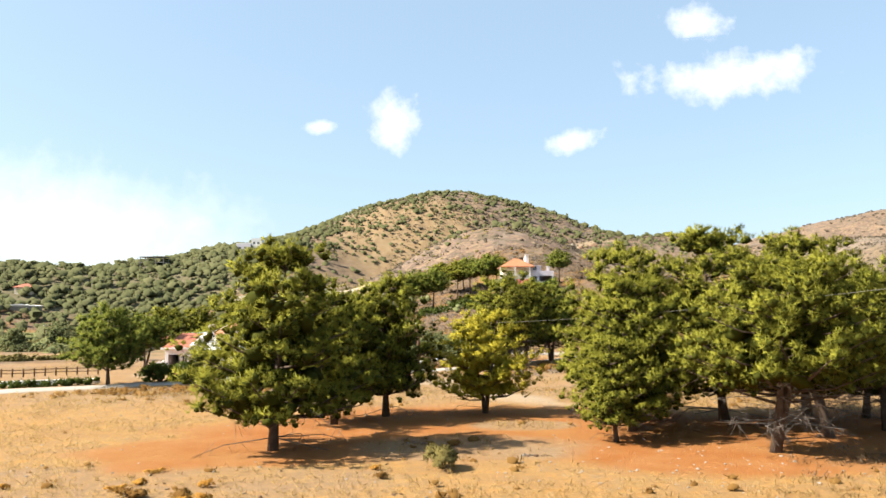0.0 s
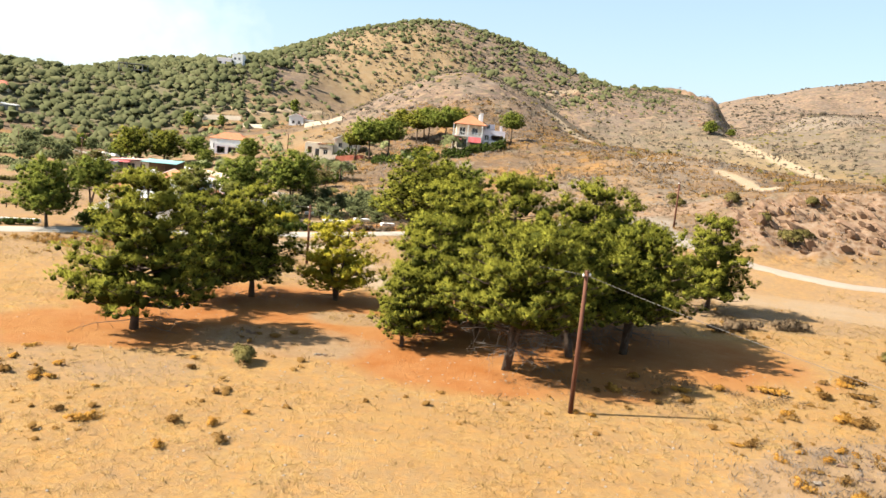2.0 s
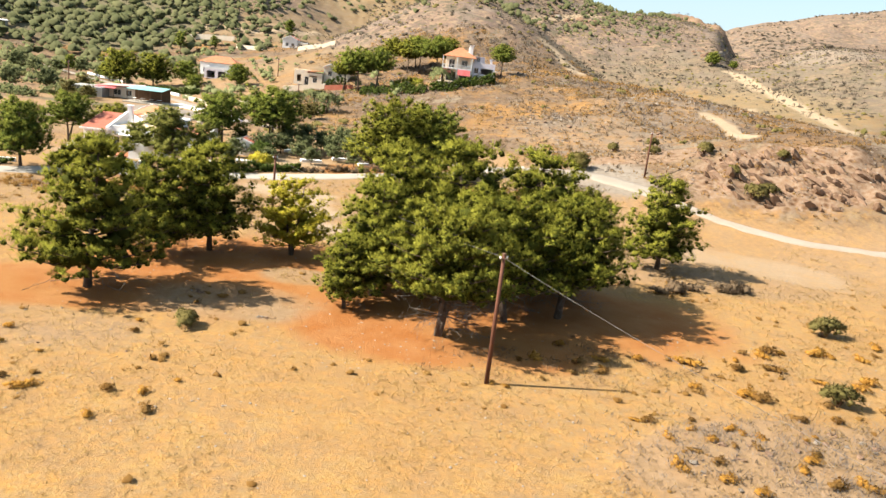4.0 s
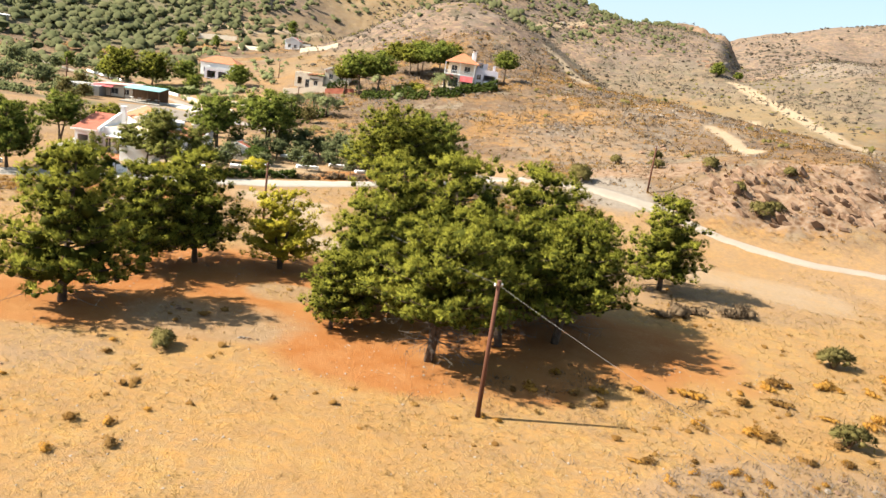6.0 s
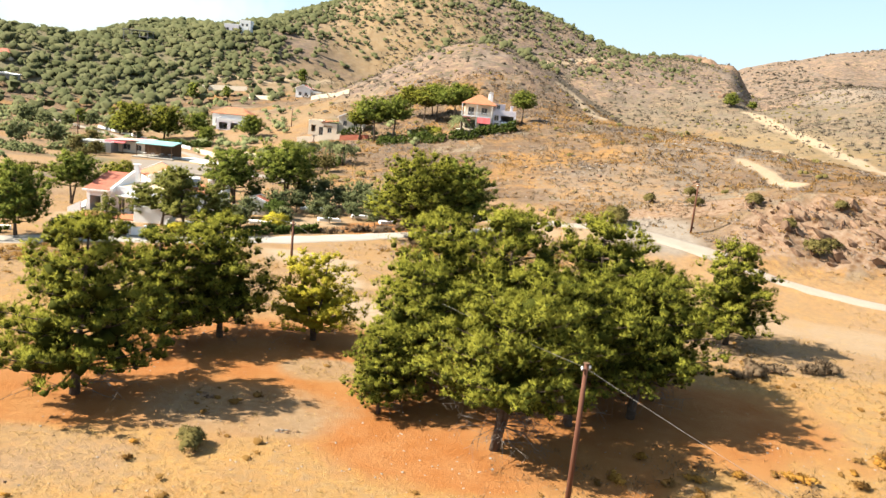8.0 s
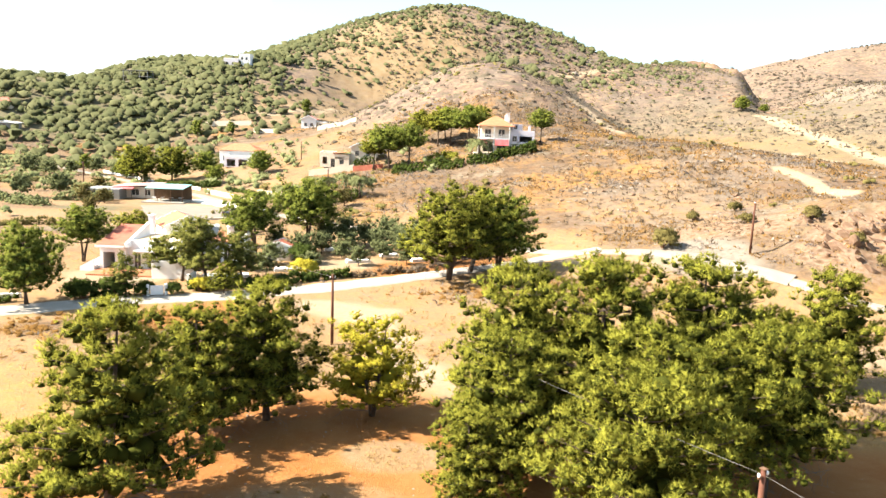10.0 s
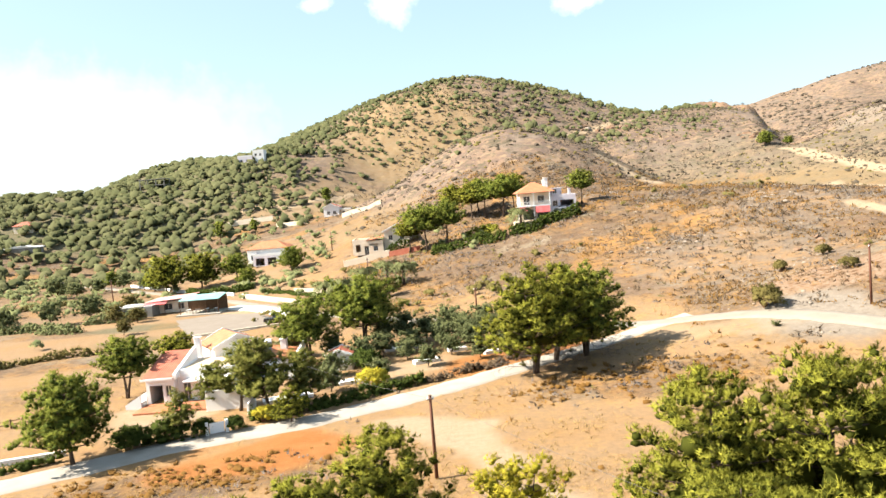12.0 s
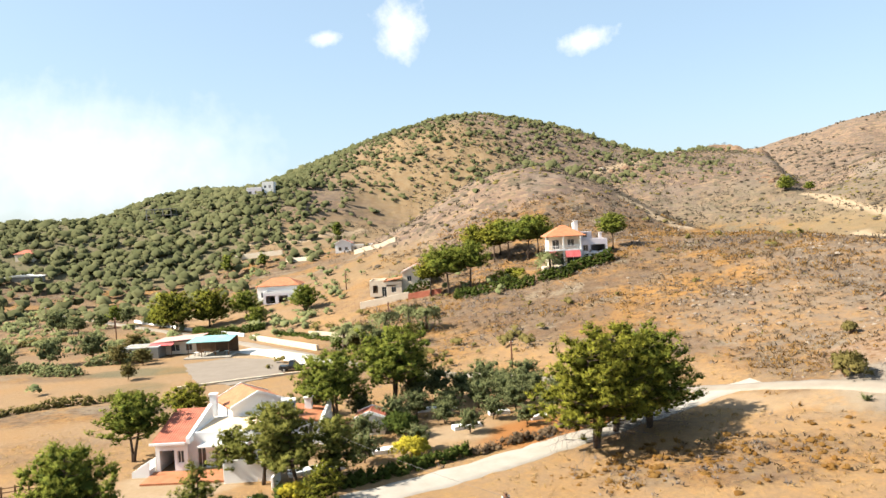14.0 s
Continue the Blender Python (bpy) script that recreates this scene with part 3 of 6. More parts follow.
def scatter(name, seed, pts, size, tall, lumps, leaves, mat, label, category, lift=0.3, leaf=0.5, thin=0.4, lump=1.0):
    """Many small plants in one mesh: each a few uneven lumps with leaves standing out of them."""
    rng = np.random.default_rng(seed)
    n = len(pts)
    base = np.stack([pts[:, 0], pts[:, 1], ground_z(pts[:, 0], pts[:, 1])], 1)
    sets = []
    if lumps:
        d = sphere_points(rng, n * lumps) * np.array([1, 1, 0.5])
        s = np.repeat(size, lumps)
        c = np.repeat(base, lumps, axis=0) + d * (s * 0.55)[:, None]
        c[:, 2] += s * tall * lift * 1.6
        sets.append(lump_arrays(rng, c, s * rng.uniform(0.5, 0.8, len(s)) * lump, tall, 0.34, np.tile((-0.35, -0.2, 0.8), (len(s), 1)), 0.9))
    if leaves:
        d = sphere_points(rng, n * leaves)
        d[:, 2] = np.abs(d[:, 2])
        s = np.repeat(size, leaves)
        c = np.repeat(base, leaves, axis=0) + d * (s * 0.7)[:, None] * np.array([1, 1, tall])
        c[:, 2] += s * tall * lift
        o = unit(d + np.array([0, 0, 0.6]))
        sets.append(blade_arrays(rng, c, o, s * leaf, s * leaf * thin, 1, 0.5, 0.1, unit(o + np.array([0, 0, 0.8]))))
    return tagged(link(foliage(name, *sets), name, M[mat]), label, category, "", "stuff")


# ---------------------------------------------------------------- ground sheet
def axis_lines(lo, a, b, hi, fine, grow, cap):
    mid = list(np.arange(a, b + fine * 0.5, fine))
    left, step, v = [], fine, a
    while v > lo:
        step *= grow
        v -= step
        left.append(v)
    right, step, v = [], fine, mid[-1]
    while v < hi:
        step = min(step * grow, (cap if v > 200 or cap < 5 else 2.6) + max(0.0, (v - 650) * 0.05))
        v += step
        right.append(v)
    return np.array(left[::-1] + mid + right)


def zones(x, y, z):
    """Kinds of ground cover: red soil, pale gravel, scrub; rock, green, dull."""
    wob = (fractal(x / 14, y / 14, 40) - 0.5) * 8
    wx, wy = (fractal(x / 5, y / 5, 50) - 0.5) * 7, (fractal(x / 5, y / 5, 55) - 0.5) * 7
    x0, y0 = x, y
    x, y = x + wx, y + wy
    red = np.maximum.reduce([
        oval(x, y, 2, 50, 17, 11, 5, 0.5) * 0.95, oval(x, y, 15, 40, 10, 7, 0, 0.5), oval(x, y, 28, 46, 13, 9, 10, 0.5) * 0.95, oval(x, y, 22, 41, 11, 6, 15, 0.5), oval(x, y, -10, 43, 9, 7, 0, 0.5),
        oval(x, y, -18, 80, 10, 5, 25) * 0.75, oval(x, y, 8, 110, 14, 5, 35) * 0.7,
    ])
    branch = np.maximum.reduce([
        oval(x, y, -3, 84, 7, 3.2, -40, 0.6), oval(x, y, 1.0, 76, 8, 2.2, -62, 0.6), oval(x, y, 5.5, 66, 7, 2.4, -66, 0.7) * 0.9,
        oval(x, y, 52, 72, 12, 6, -30) * 0.5, oval(x, y, 30, 108, 11, 4, -30) * 0.5,
        oval(x, y, -46, 170, 8, 5, -45), oval(x, y, -30, 98, 9, 5, 20) * 0.9, oval(x, y, -8, 108, 9, 4, 30) * 0.7,
    ])
    x, y = x0, y0
    tracks = np.zeros_like(x)
    for pts, w in TRACKS:
        p = np.array(pts, float)
        d = np.full(x.shape, 1e9)
        for a, b in zip(p[:-1], p[1:]):
            ab = b - a
            t = np.clip(((x - a[0]) * ab[0] + (y - a[1]) * ab[1]) / (ab @ ab), 0, 1)
            d = np.minimum(d, np.hypot(x - a[0] - ab[0] * t, y - a[1] - ab[1] * t))
        tracks = np.maximum(tracks, 0.9 * (1 - smooth(d, w * 0.25, w * 0.65)))
    pale = np.maximum(branch, tracks)
    red = red * (1 - 0.8 * oval(x, y, 5.1, 49, 3.6, 2.4)) * (1 - 0.55 * oval(x, y, 1.5, 41.5, 7, 4))
    scrub = smooth(z, 0.8, 4.0) * smooth(y + wob, 84, 100)
    scrub = np.maximum(scrub, oval(x, y, -22, 75, 13, 4.5, 12) * 0.72)
    scrub = np.maximum(scrub, oval(x, y, -14, 178, 26, 38, -15, 0.5) * 0.66)
    scrub = np.maximum(scrub, 0.56 * smooth(-x, 60, 75) * smooth(y, 150, 190))
    scrub = np.maximum(scrub, 0.6 * oval(x, y, 69, 100, 24, 14, 5))
    scrub = np.maximum(scrub, oval(x, y, 20, 93, 14, 6, 0) * 0.62)
    scrub = np.maximum.reduce([scrub, oval(x, y, -66, 128, 26, 6, 8, 0.5) * 0.7, oval(x, y, -58, 108, 20, 9, 15, 0.5) * 0.5, oval(x, y, -84, 160, 22, 5, -8, 0.5) * 0.62])
    scrub = scrub * (1 - 0.5 * oval(x, y, -40, 250, 50, 60, 0) * (1 - smooth(z, 8, 14)))
    rock = np.maximum(oval(x, y, 69, 100, 19, 10, 5) * 0.72, oval(x, y, 245, 600, 60, 70) * 0.7)
    rock = np.maximum(rock, oval(x, y, 50, 116, 14, 8, -20) * 0.6)
    green = np.maximum(smooth(-x, 60, 130) * smooth(y, 290, 340) * 0.95, np.maximum(oval(x, y, -62, 160, 12, 5) * 0.7, oval(x, y, -58, 145, 7, 6, 0, 0.5) * 0.6))
    green = np.maximum(green, 0.44 * oval(x, y, 135, 335, 110, 120, 0, 0.4))
    dull = np.maximum.reduce([oval(x, y, 5.1, 49, 3.6, 2.6) * 1.0, oval(x, y, 1, 42, 9, 5) * 0.9, oval(x, y, 45, 66, 20, 10) * 0.65, oval(x, y, -14, 33, 16, 5) * 0.6, oval(x, y, 37, 24, 11, 6, 10) * 1.0, smooth(-x, 26, 48) * smooth(y, 96, 120) * 0.95, oval(x, y, 5, 80, 40, 16, 15) * 0.5, 0.49 + 0.13 * smooth(y, 56, 70)])
    mauve = np.maximum(smooth(z, 12, 20) * smooth(y + 2 * wob, 235, 275), smooth(x, 170, 230) * smooth(y, 250, 330)) * 0.95
    tan = np.maximum.reduce([oval(x, y, -22, 480, 60, 80, 0, 0.6) * 0.68, oval(x, y, -55, 372, 60, 45, 20, 0.5) * 0.60, oval(x, y, -30, 262, 22, 24, 0, 0.5) * 0.5, oval(x, y, 84, 285, 32, 48, -10, 0.5) * 0.42, oval(x, y, 150, 300, 30, 70, 0, 0.5) * 0.55])
    grey = np.maximum.reduce([oval(x, y, 47, 142, 24, 26, 10, 0.6) * 0.44, oval(x, y, 42, 104, 7, 10, 10, 0.5) * 0.8, oval(x, y, 70, 165, 26, 22, 0, 0.6) * 0.44, oval(x, y, 215, 400, 26, 40, 0, 0.5) * 0.5])
    return np.stack([red, pale, scrub], 1), np.stack([rock, green, dull], 1), np.stack([mauve, tan, grey], 1)


TRACKS = [
    ([(52, 278), (54.5, 272), (57.2, 258), (58.6, 239)], 7.5),
    ([(160.5, 388), (162.5, 365), (163.4, 336), (161, 311), (156, 271), (150, 248), (143, 220)], 7.5),
    ([(141, 304), (140, 297), (140, 273), (142, 262)], 7.0),
    ([(73.8, 157), (75.0, 147), (73.4, 136), (71.0, 125)], 4.2),
    ([(-95, 352), (-73.6, 351), (-60, 375), (-50, 396)], 5.5),
    ([(66, 470), (72.6, 474.5), (90, 486), (110, 495)], 6.0),
]


def build_ground():
    gx = axis_lines(-2600, -46, 74, 2400, 0.9, 1.05, 9.0)
    gy = axis_lines(-2400, 14, 124, 2600, 0.9, 1.035, 3.4)
    X, Y = np.meshgrid(gx, gy)
    x, y = X.ravel(), Y.ravel()
    z = ground_z(x, y)
    nx, ny = len(gx), len(gy)
    i = (np.arange(ny - 1)[:, None] * nx + np.arange(nx - 1)[None, :]).ravel()
    tris = np.concatenate([np.stack([i, i + 1, i + nx + 1], 1), np.stack([i, i + nx + 1, i + nx], 1)])
    mesh = raw("ground", np.stack([x, y, z], 1), tris)
    for name, rgb in zip(("zone", "cover", "heath"), zones(x, y, base_z(x, y))):
        att = mesh.color_attributes.new(name, "FLOAT_COLOR", "POINT")
        att.data.foreach_set("color", np.concatenate([rgb, np.ones((len(rgb), 1))], 1).astype(np.float32).ravel())
    tagged(link(mesh, "ground", M["ground"]), "dry straw field with red soil rising to scrubby hills", "ground", "", "structure")


build_ground()


def strip(name, pts, width, mat, label, lift=0.05, seed=0, kerb=0.10):
    """A road laid along a line, with uneven edges and a low shoulder."""
    rng = np.random.default_rng(seed)
    p = [Vector((*q, 0)) for q in pts]
    line = []
    for k in range(len(p) - 1):
        a, b, c, d = p[max(k - 1, 0)], p[k], p[k + 1], p[min(k + 2, len(p) - 1)]
        n = max(2, int((c - b).length / 1.6))
        for i in range(n):
            t = i / n
            line.append(0.5 * ((2 * b) + (c - a) * t + (2 * a - 5 * b + 4 * c - d) * t * t + (3 * b - a - 3 * c + d) * t**3))
    line.append(p[-1])
    rows = []
    for k, q in enumerate(line):
        way = (line[min(k + 1, len(line) - 1)] - line[max(k - 1, 0)]).normalized()
        side = Vector((way.y, -way.x, 0))
        e0, e1 = rng.uniform(-0.25, 0.25, 2)
        offs = [-width / 2 + e0 - 0.15, -width / 2 + e0, -width / 4, 0, width / 4, width / 2 + e1, width / 2 + e1 + 0.15]
        row = []
        for j, o in enumerate(offs):
            v = q + side * o
            zz = max(gz(v.x, v.y), gz(v.x + 0.4, v.y + 0.4), gz(v.x - 0.4, v.y - 0.4))
            row.append((v.x, v.y, zz + (lift if 0 < j < 6 else -0.12)))
        rows.append(row)
    m = len(rows[0])
    verts = np.array(rows).reshape(-1, 3)
    i = (np.arange(len(rows) - 1)[:, None] * m + np.arange(m - 1)[None, :]).ravel()
    tris = np.concatenate([np.stack([i, i + m + 1, i + 1], 1), np.stack([i, i + m, i + m + 1], 1)])
    return tagged(link(raw(name, verts, tris), name, M[mat]), label, "road", "", "structure")


strip("road", [(-120, 40), (-80, 58), (-55, 69), (-37.5, 78.1), (-28.3, 84.2), (-16.5, 88.7), (-6.1, 95), (6.1, 103.8), (16, 110.5), (25, 116), (31, 117)], 4.0, "road", "pale compacted dirt road along the garden hedge", 0.05, 3)
strip("road", [(130, 66), (100, 73), (82, 78), (68.8, 81.7), (61.5, 84), (54.5, 88.3), (49, 93.6)], 1.3, "dirt", "narrow pale track past the outcrop", 0.06, 14)
strip("road", [(49, 93.6), (43, 100), (34, 110.5), (22, 122), (2, 137.5), (-8, 143), (-27.7, 160), (-36, 170.5), (-46, 181.5), (-58, 195), (-102, 240), (-140, 278)], 2.5, "asphalt", "worn pale asphalt road winding past the hillside", 0.09, 4)
strip("road", [(-30, 158), (-35, 165.5), (-42, 173.5), (-50, 180)], 5.0, "apron", "bright concrete apron beside the road", 0.14, 5)


def yard(name, outline, mat, label, lift=0.06):
    """A levelled patch with a ragged rim and a low edge."""
    rng = np.random.default_rng(31)
    bm = bmesh.new()
    rim = []
    for (ax, ay), (bx, by) in zip(outline, outline[1:] + outline[:1]):
        n = max(2, int(math.hypot(bx - ax, by - ay) / 1.2))
        rim += [(ax + (bx - ax) * k / n + rng.normal(0, 0.18), ay + (by - ay) * k / n + rng.normal(0, 0.18)) for k in range(n)]
    top = [bm.verts.new((x, y, gz(x, y) + lift)) for x, y in rim]
    low = [bm.verts.new((x, y, gz(x, y) - 0.3)) for x, y in rim]
    bm.faces.new(top)
    for k in range(len(rim)):
        j = (k + 1) % len(rim)
        bm.faces.new((top[k], low[k], low[j], top[j]))
    bmesh.ops.recalc_face_normals(bm, faces=bm.faces[:])
    bmesh.ops.triangulate(bm, faces=bm.faces[:])
    return tagged(part(name, bm, M[mat]), label, "car park", "", "structure")


yard("pavement", [(-57, 166), (-50, 170.5), (-41, 167), (-34.5, 157.5), (-35, 150), (-41.5, 144.0), (-48, 147), (-53, 157)], "compacted", "grey compacted gravel car park beside the tavern", 0.1)

# ---------------------------------------------------------------- the pine grove
GROVE = "pines of the grove"
pine_a = pine_meshes(11, 10.0, 5.5, 1.6, 62, 15, 9, 0.265, 0.80, 0.50, 0.05, 1, 7, puff=0.52, needle=0.14, tiers=7)
pine_b = pine_meshes(12, 10.0, 5.0, 1.9, 60, 15, 9, 0.265, 0.80, 0.46, 0.06, 1, 7, puff=0.52, needle=0.14, tiers=7)
pine_c = pine_meshes(13, 10.0, 5.2, 3.5, 66, 15, 9, 0.265, 0.80, 0.42, 0.04, 3, 13, puff=0.54, needle=0.14)
pine_y = pine_meshes(14, 7.2, 4.9, 1.4, 44, 10, 8, 0.28, 0.7, 0.62, 0.05, 2, 2, puff=0.46)
L_PINE = "green bushy pine with clumped needles on red soil"
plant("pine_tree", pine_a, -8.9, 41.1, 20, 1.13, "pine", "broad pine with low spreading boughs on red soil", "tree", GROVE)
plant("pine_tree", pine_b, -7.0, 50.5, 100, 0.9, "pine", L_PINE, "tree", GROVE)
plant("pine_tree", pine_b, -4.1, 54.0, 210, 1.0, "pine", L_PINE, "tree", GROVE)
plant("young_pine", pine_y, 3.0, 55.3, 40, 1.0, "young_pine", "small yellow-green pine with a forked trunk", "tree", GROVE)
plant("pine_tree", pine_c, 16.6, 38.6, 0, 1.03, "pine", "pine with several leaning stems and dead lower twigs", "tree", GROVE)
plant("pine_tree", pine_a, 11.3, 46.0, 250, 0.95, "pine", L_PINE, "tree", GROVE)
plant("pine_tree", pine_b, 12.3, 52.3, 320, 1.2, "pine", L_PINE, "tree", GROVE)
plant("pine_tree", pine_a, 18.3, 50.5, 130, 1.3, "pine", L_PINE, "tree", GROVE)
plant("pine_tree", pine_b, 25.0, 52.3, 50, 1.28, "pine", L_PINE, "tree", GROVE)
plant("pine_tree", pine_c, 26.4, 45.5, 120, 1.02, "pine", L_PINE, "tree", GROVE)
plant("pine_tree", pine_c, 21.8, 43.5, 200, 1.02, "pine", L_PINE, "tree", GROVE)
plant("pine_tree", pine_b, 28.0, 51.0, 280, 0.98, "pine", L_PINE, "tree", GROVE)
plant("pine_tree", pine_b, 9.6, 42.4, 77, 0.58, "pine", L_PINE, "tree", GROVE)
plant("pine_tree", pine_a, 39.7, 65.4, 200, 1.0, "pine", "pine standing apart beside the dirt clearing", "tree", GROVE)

# ---------------------------------------------------------------- roadside and garden trees
pine_r = pine_meshes(21, 12.0, 7.6, 3.6, 64, 9, 7, 0.46, 0.65, 0.45, 0.10, 2, 16, puff=0.66)
plant("pine_tree", pine_r, 8.3, 100.6, 60, 1.02, "pine", "large spreading pine with grey dead twigs by the road", "tree")
plant("pine_tree", pine_r, 15.2, 105.6, 210, 0.9, "dark_pine", "spreading pine leaning over the road junction", "tree")
plant("pine_tree", pine_r, 11.4, 105.4, 140, 0.93, "pine", "spreading pine close behind the roadside pine", "tree")
round_tree = pine_meshes(22, 8.2, 4.5, 2.4, 52, 9, 9, 0.38, 0.85, 0.36, 0.02, puff=0.58)
plant("round_tree", round_tree, -35.4, 81.8, 0, 1.0, "dark_pine", "round-headed dark green tree beside the road", "tree")
wide_pine = pine_meshes(23, 9.5, 5.8, 4.0, 44, 8, 9, 0.44, 0.6, 0.40, 0.08, 2, puff=0.66)
plant("pine_tree", wide_pine, -20.0, 115.8, 30, 0.98, "dark_pine", "dark wide-crowned pine above the garden", "tree")
plant("pine_tree", wide_pine, -13.9, 122.6, 160, 1.14, "dark_pine", "dark wide-crowned pine above the garden", "tree")
plant("pine_tree", wide_pine, -40.4, 104.8, 250, 0.80, "dark_pine", "pine with a bare forked trunk beside the white house", "tree")
loose_pine = pine_meshes(24, 7.6, 3.6, 2.0, 30, 8, 9, 0.36, 0.6, 0.5, 0.12, 2, puff=0.50)
plant("pine_tree", loose_pine, -20.2, 93.6, 75, 1.1, "loose", "loose grey-green pine in front of the white house", "tree")
plant("pine_tree", loose_pine, -16.6, 95.4, 140, 0.86, "loose", "loose grey-green pine in front of the white house", "tree")
plant("pine_tree", loose_pine, -23.9, 95.2, 310, 0.98, "loose", "loose grey-green pine in front of the white house", "tree")
plant("pine_tree", loose_pine, -27.6, 97.8, 200, 0.7, "loose", "loose grey-green pine in front of the white house", "tree")
plant("young_pine", pine_y, -17.2, 89.6, 130, 0.5, "pine", "slender young pine at the edge of the road", "tree")
plant("young_pine", pine_meshes(25, 4.6, 2.0, 1.6, 18, 6, 8, 0.30, 0.6, 0.5, 0.03, puff=0.36), -27.3, 86.9, 0, 1.0, "loose", "thin young tree inside the hedge", "tree")
low_umbrella = pine_meshes(26, 4.4, 3.1, 1.6, 28, 7, 8, 0.40, 0.7, 0.3, 0.02, puff=0.52)
plant("umbrella_tree", low_umbrella, -40.4, 122.6, 0, 1.0, "pine", "low flat-topped tree behind the white house", "tree")
umbrella = pine_meshes(27, 10.0, 5.4, 5.2, 36, 7, 7, 0.60, 0.60, 0.36, 0.05, puff=0.85)
UMB = "umbrella pines round the villa"
for x, y, s, a in ((-7.2, 201.0, 1.0, 0), (-2.2, 200, 0.95, 80), (4.8, 224, 0.82, 30), (8.6, 222, 0.9, 200), (13.2, 219, 0.95, 120), (0.5, 229, 0.82, 260), (-11.5, 205, 0.8, 150), (16.5, 226, 0.85, 15), (7, 231, 0.8, 300)):
    plant("umbrella_pine", umbrella, x, y, a, s * 1.16, "pine" if s < 0.9 else "dark_pine", "tall umbrella pine with a bare trunk on the slope", "tree", UMB)
plant("umbrella_pine", umbrella, 31.2, 201.5, 40, 0.82, "dark_pine", "umbrella pine beside the hillside villa", "tree", UMB)
big_umb = pine_meshes(28, 9.5, 6.6, 2.6, 40, 7, 7, 0.70, 0.7, 0.30, 0.03, puff=0.90)
for x, y, s, a in ((-79, 219, 1.05, 0), (-70.5, 222, 1.0, 90), (-62.5, 229, 0.72, 200), (-45.5, 222.5, 0.68, 40), (-55, 212, 0.5, 140), (-86, 228, 0.6, 77)):
    plant("broad_tree", big_umb, x, y, a, s, "pine" if s > 0.9 else "dark_pine", "broad dense green tree beyond the tavern road", "tree", "trees beyond the tavern")
plant("broad_tree", big_umb, 155.0, 398.0, 20, 0.75, "dark_pine", "broad dense green tree in the hillside gully", "tree", "trees beyond the tavern")
plant("broad_tree", big_umb, 166.0, 396.0, 130, 0.45, "dark_pine", "broad dense green tree in the hillside gully", "tree", "trees beyond the tavern")
tall_pine = pine_meshes(29, 9.0, 3.0, 3.5, 20, 6, 7, 0.56, 0.7, 0.4, 0.03, puff=0.72)
for x, y, s in ((-93, 315, 1.0), (-56.6, 354.5, 0.95), (-80, 318, 0.7), (-100, 232, 0.7)):
    plant("pine_tree", tall_pine, x, y, x * 7, s, "dark_pine", "lone dark pine on the far terraces", "tree")
olive_tree = pine_meshes(30, 3.2, 1.8, 0.9, 20, 5, 6, 0.32, 0.85, 0.36, 0.05, 2, puff=0.40)
for x, y, s in ((-9.5, 103.6, 0.8), (-7.1, 114.2, 0.75), (-1.3, 114.7, 0.8), (1.7, 117.9, 1.0), (-2.9, 120.7, 1.05), (-10.5, 117, 1.0), (-5, 125.5, 1.1), (0.5, 125, 1.15), (4.5, 123, 1.1), (-16, 108, 0.9), (6.0, 117.0, 0.9), (9, 113.6, 0.8), (-4.2, 109.6, 0.8), (2.5, 111.5, 0.7), (-8, 127, 1.3), (-2, 129, 1.3), (4, 128, 1.3), (-13, 113, 1.1), (7.5, 120, 1.2), (10.5, 118, 1.1), (-6.5, 118, 1.0), (-17.5, 119, 1.0), (-11, 124, 1.2), (-15, 100.5, 0.9), (-18.2, 103.5, 0.9), (1, 121.5, 1.1), (-24, 121, 1.1), (-27, 118.5, 0.9)):
    plant("olive_tree", olive_tree, x, y, x * 31, s, "olive", "rounded grey-green olive tree in the garden", "tree", "olive trees in the garden")

shrub_round = shrub_meshes(41, 1.6, 1.9, 330, 0.28, 7)
for x, y, s, m, lab in ((-11.6, 109.5, 1.5, "hedge", "large dark rounded garden bush"), (-10.0, 101.5, 1.2, "young_pine", "bright green garden bush by the hedge"), (38.1, 109.9, 1.6, "green_brush", "large grey-green bush by the road bend"), (-22.8, 88.6, 0.8, "hedge", "clipped dark green bush beside the gate"), (-25.6, 88.0, 0.9, "hedge", "clipped dark green bush beside the gate"), (-28.6, 87.0, 1.2, "hedge", "dark green bush in the roadside hedge"), (-31.2, 85.4, 1.2, "hedge", "dark green bush in the roadside hedge"), (-20.2, 90.4, 0.9, "young_pine", "yellow-green bush beside the gate")):
    plant("bush", shrub_round, x, y, x * 17, s, m, lab, "bush", "", "timber")

for x, y, s in ((-93, 168, 1.7), (-86, 172, 1.9), (-79, 176, 2.0), (-73.5, 184, 1.4), (-71, 170.5, 1.3), (-66, 168.8, 1.1), (-113, 226, 2.2), (-106, 224, 1.6), (-99, 238, 1.8), (-104, 233, 1.5), (-91, 233, 1.5), (-62, 153, 1.0), (-27, 133, 1.1), (-50.5, 128, 1.0), (-20, 165, 1.5), (-14, 168, 1.3), (-24, 168.5, 1.2)):
    plant("bush", olive_tree, x, y, x * 13, s * 0.85, "green_brush" if s < 1.5 else "olive", "rounded grey-green bush in the dry valley", "bush", "bushes of the valley", "timber")

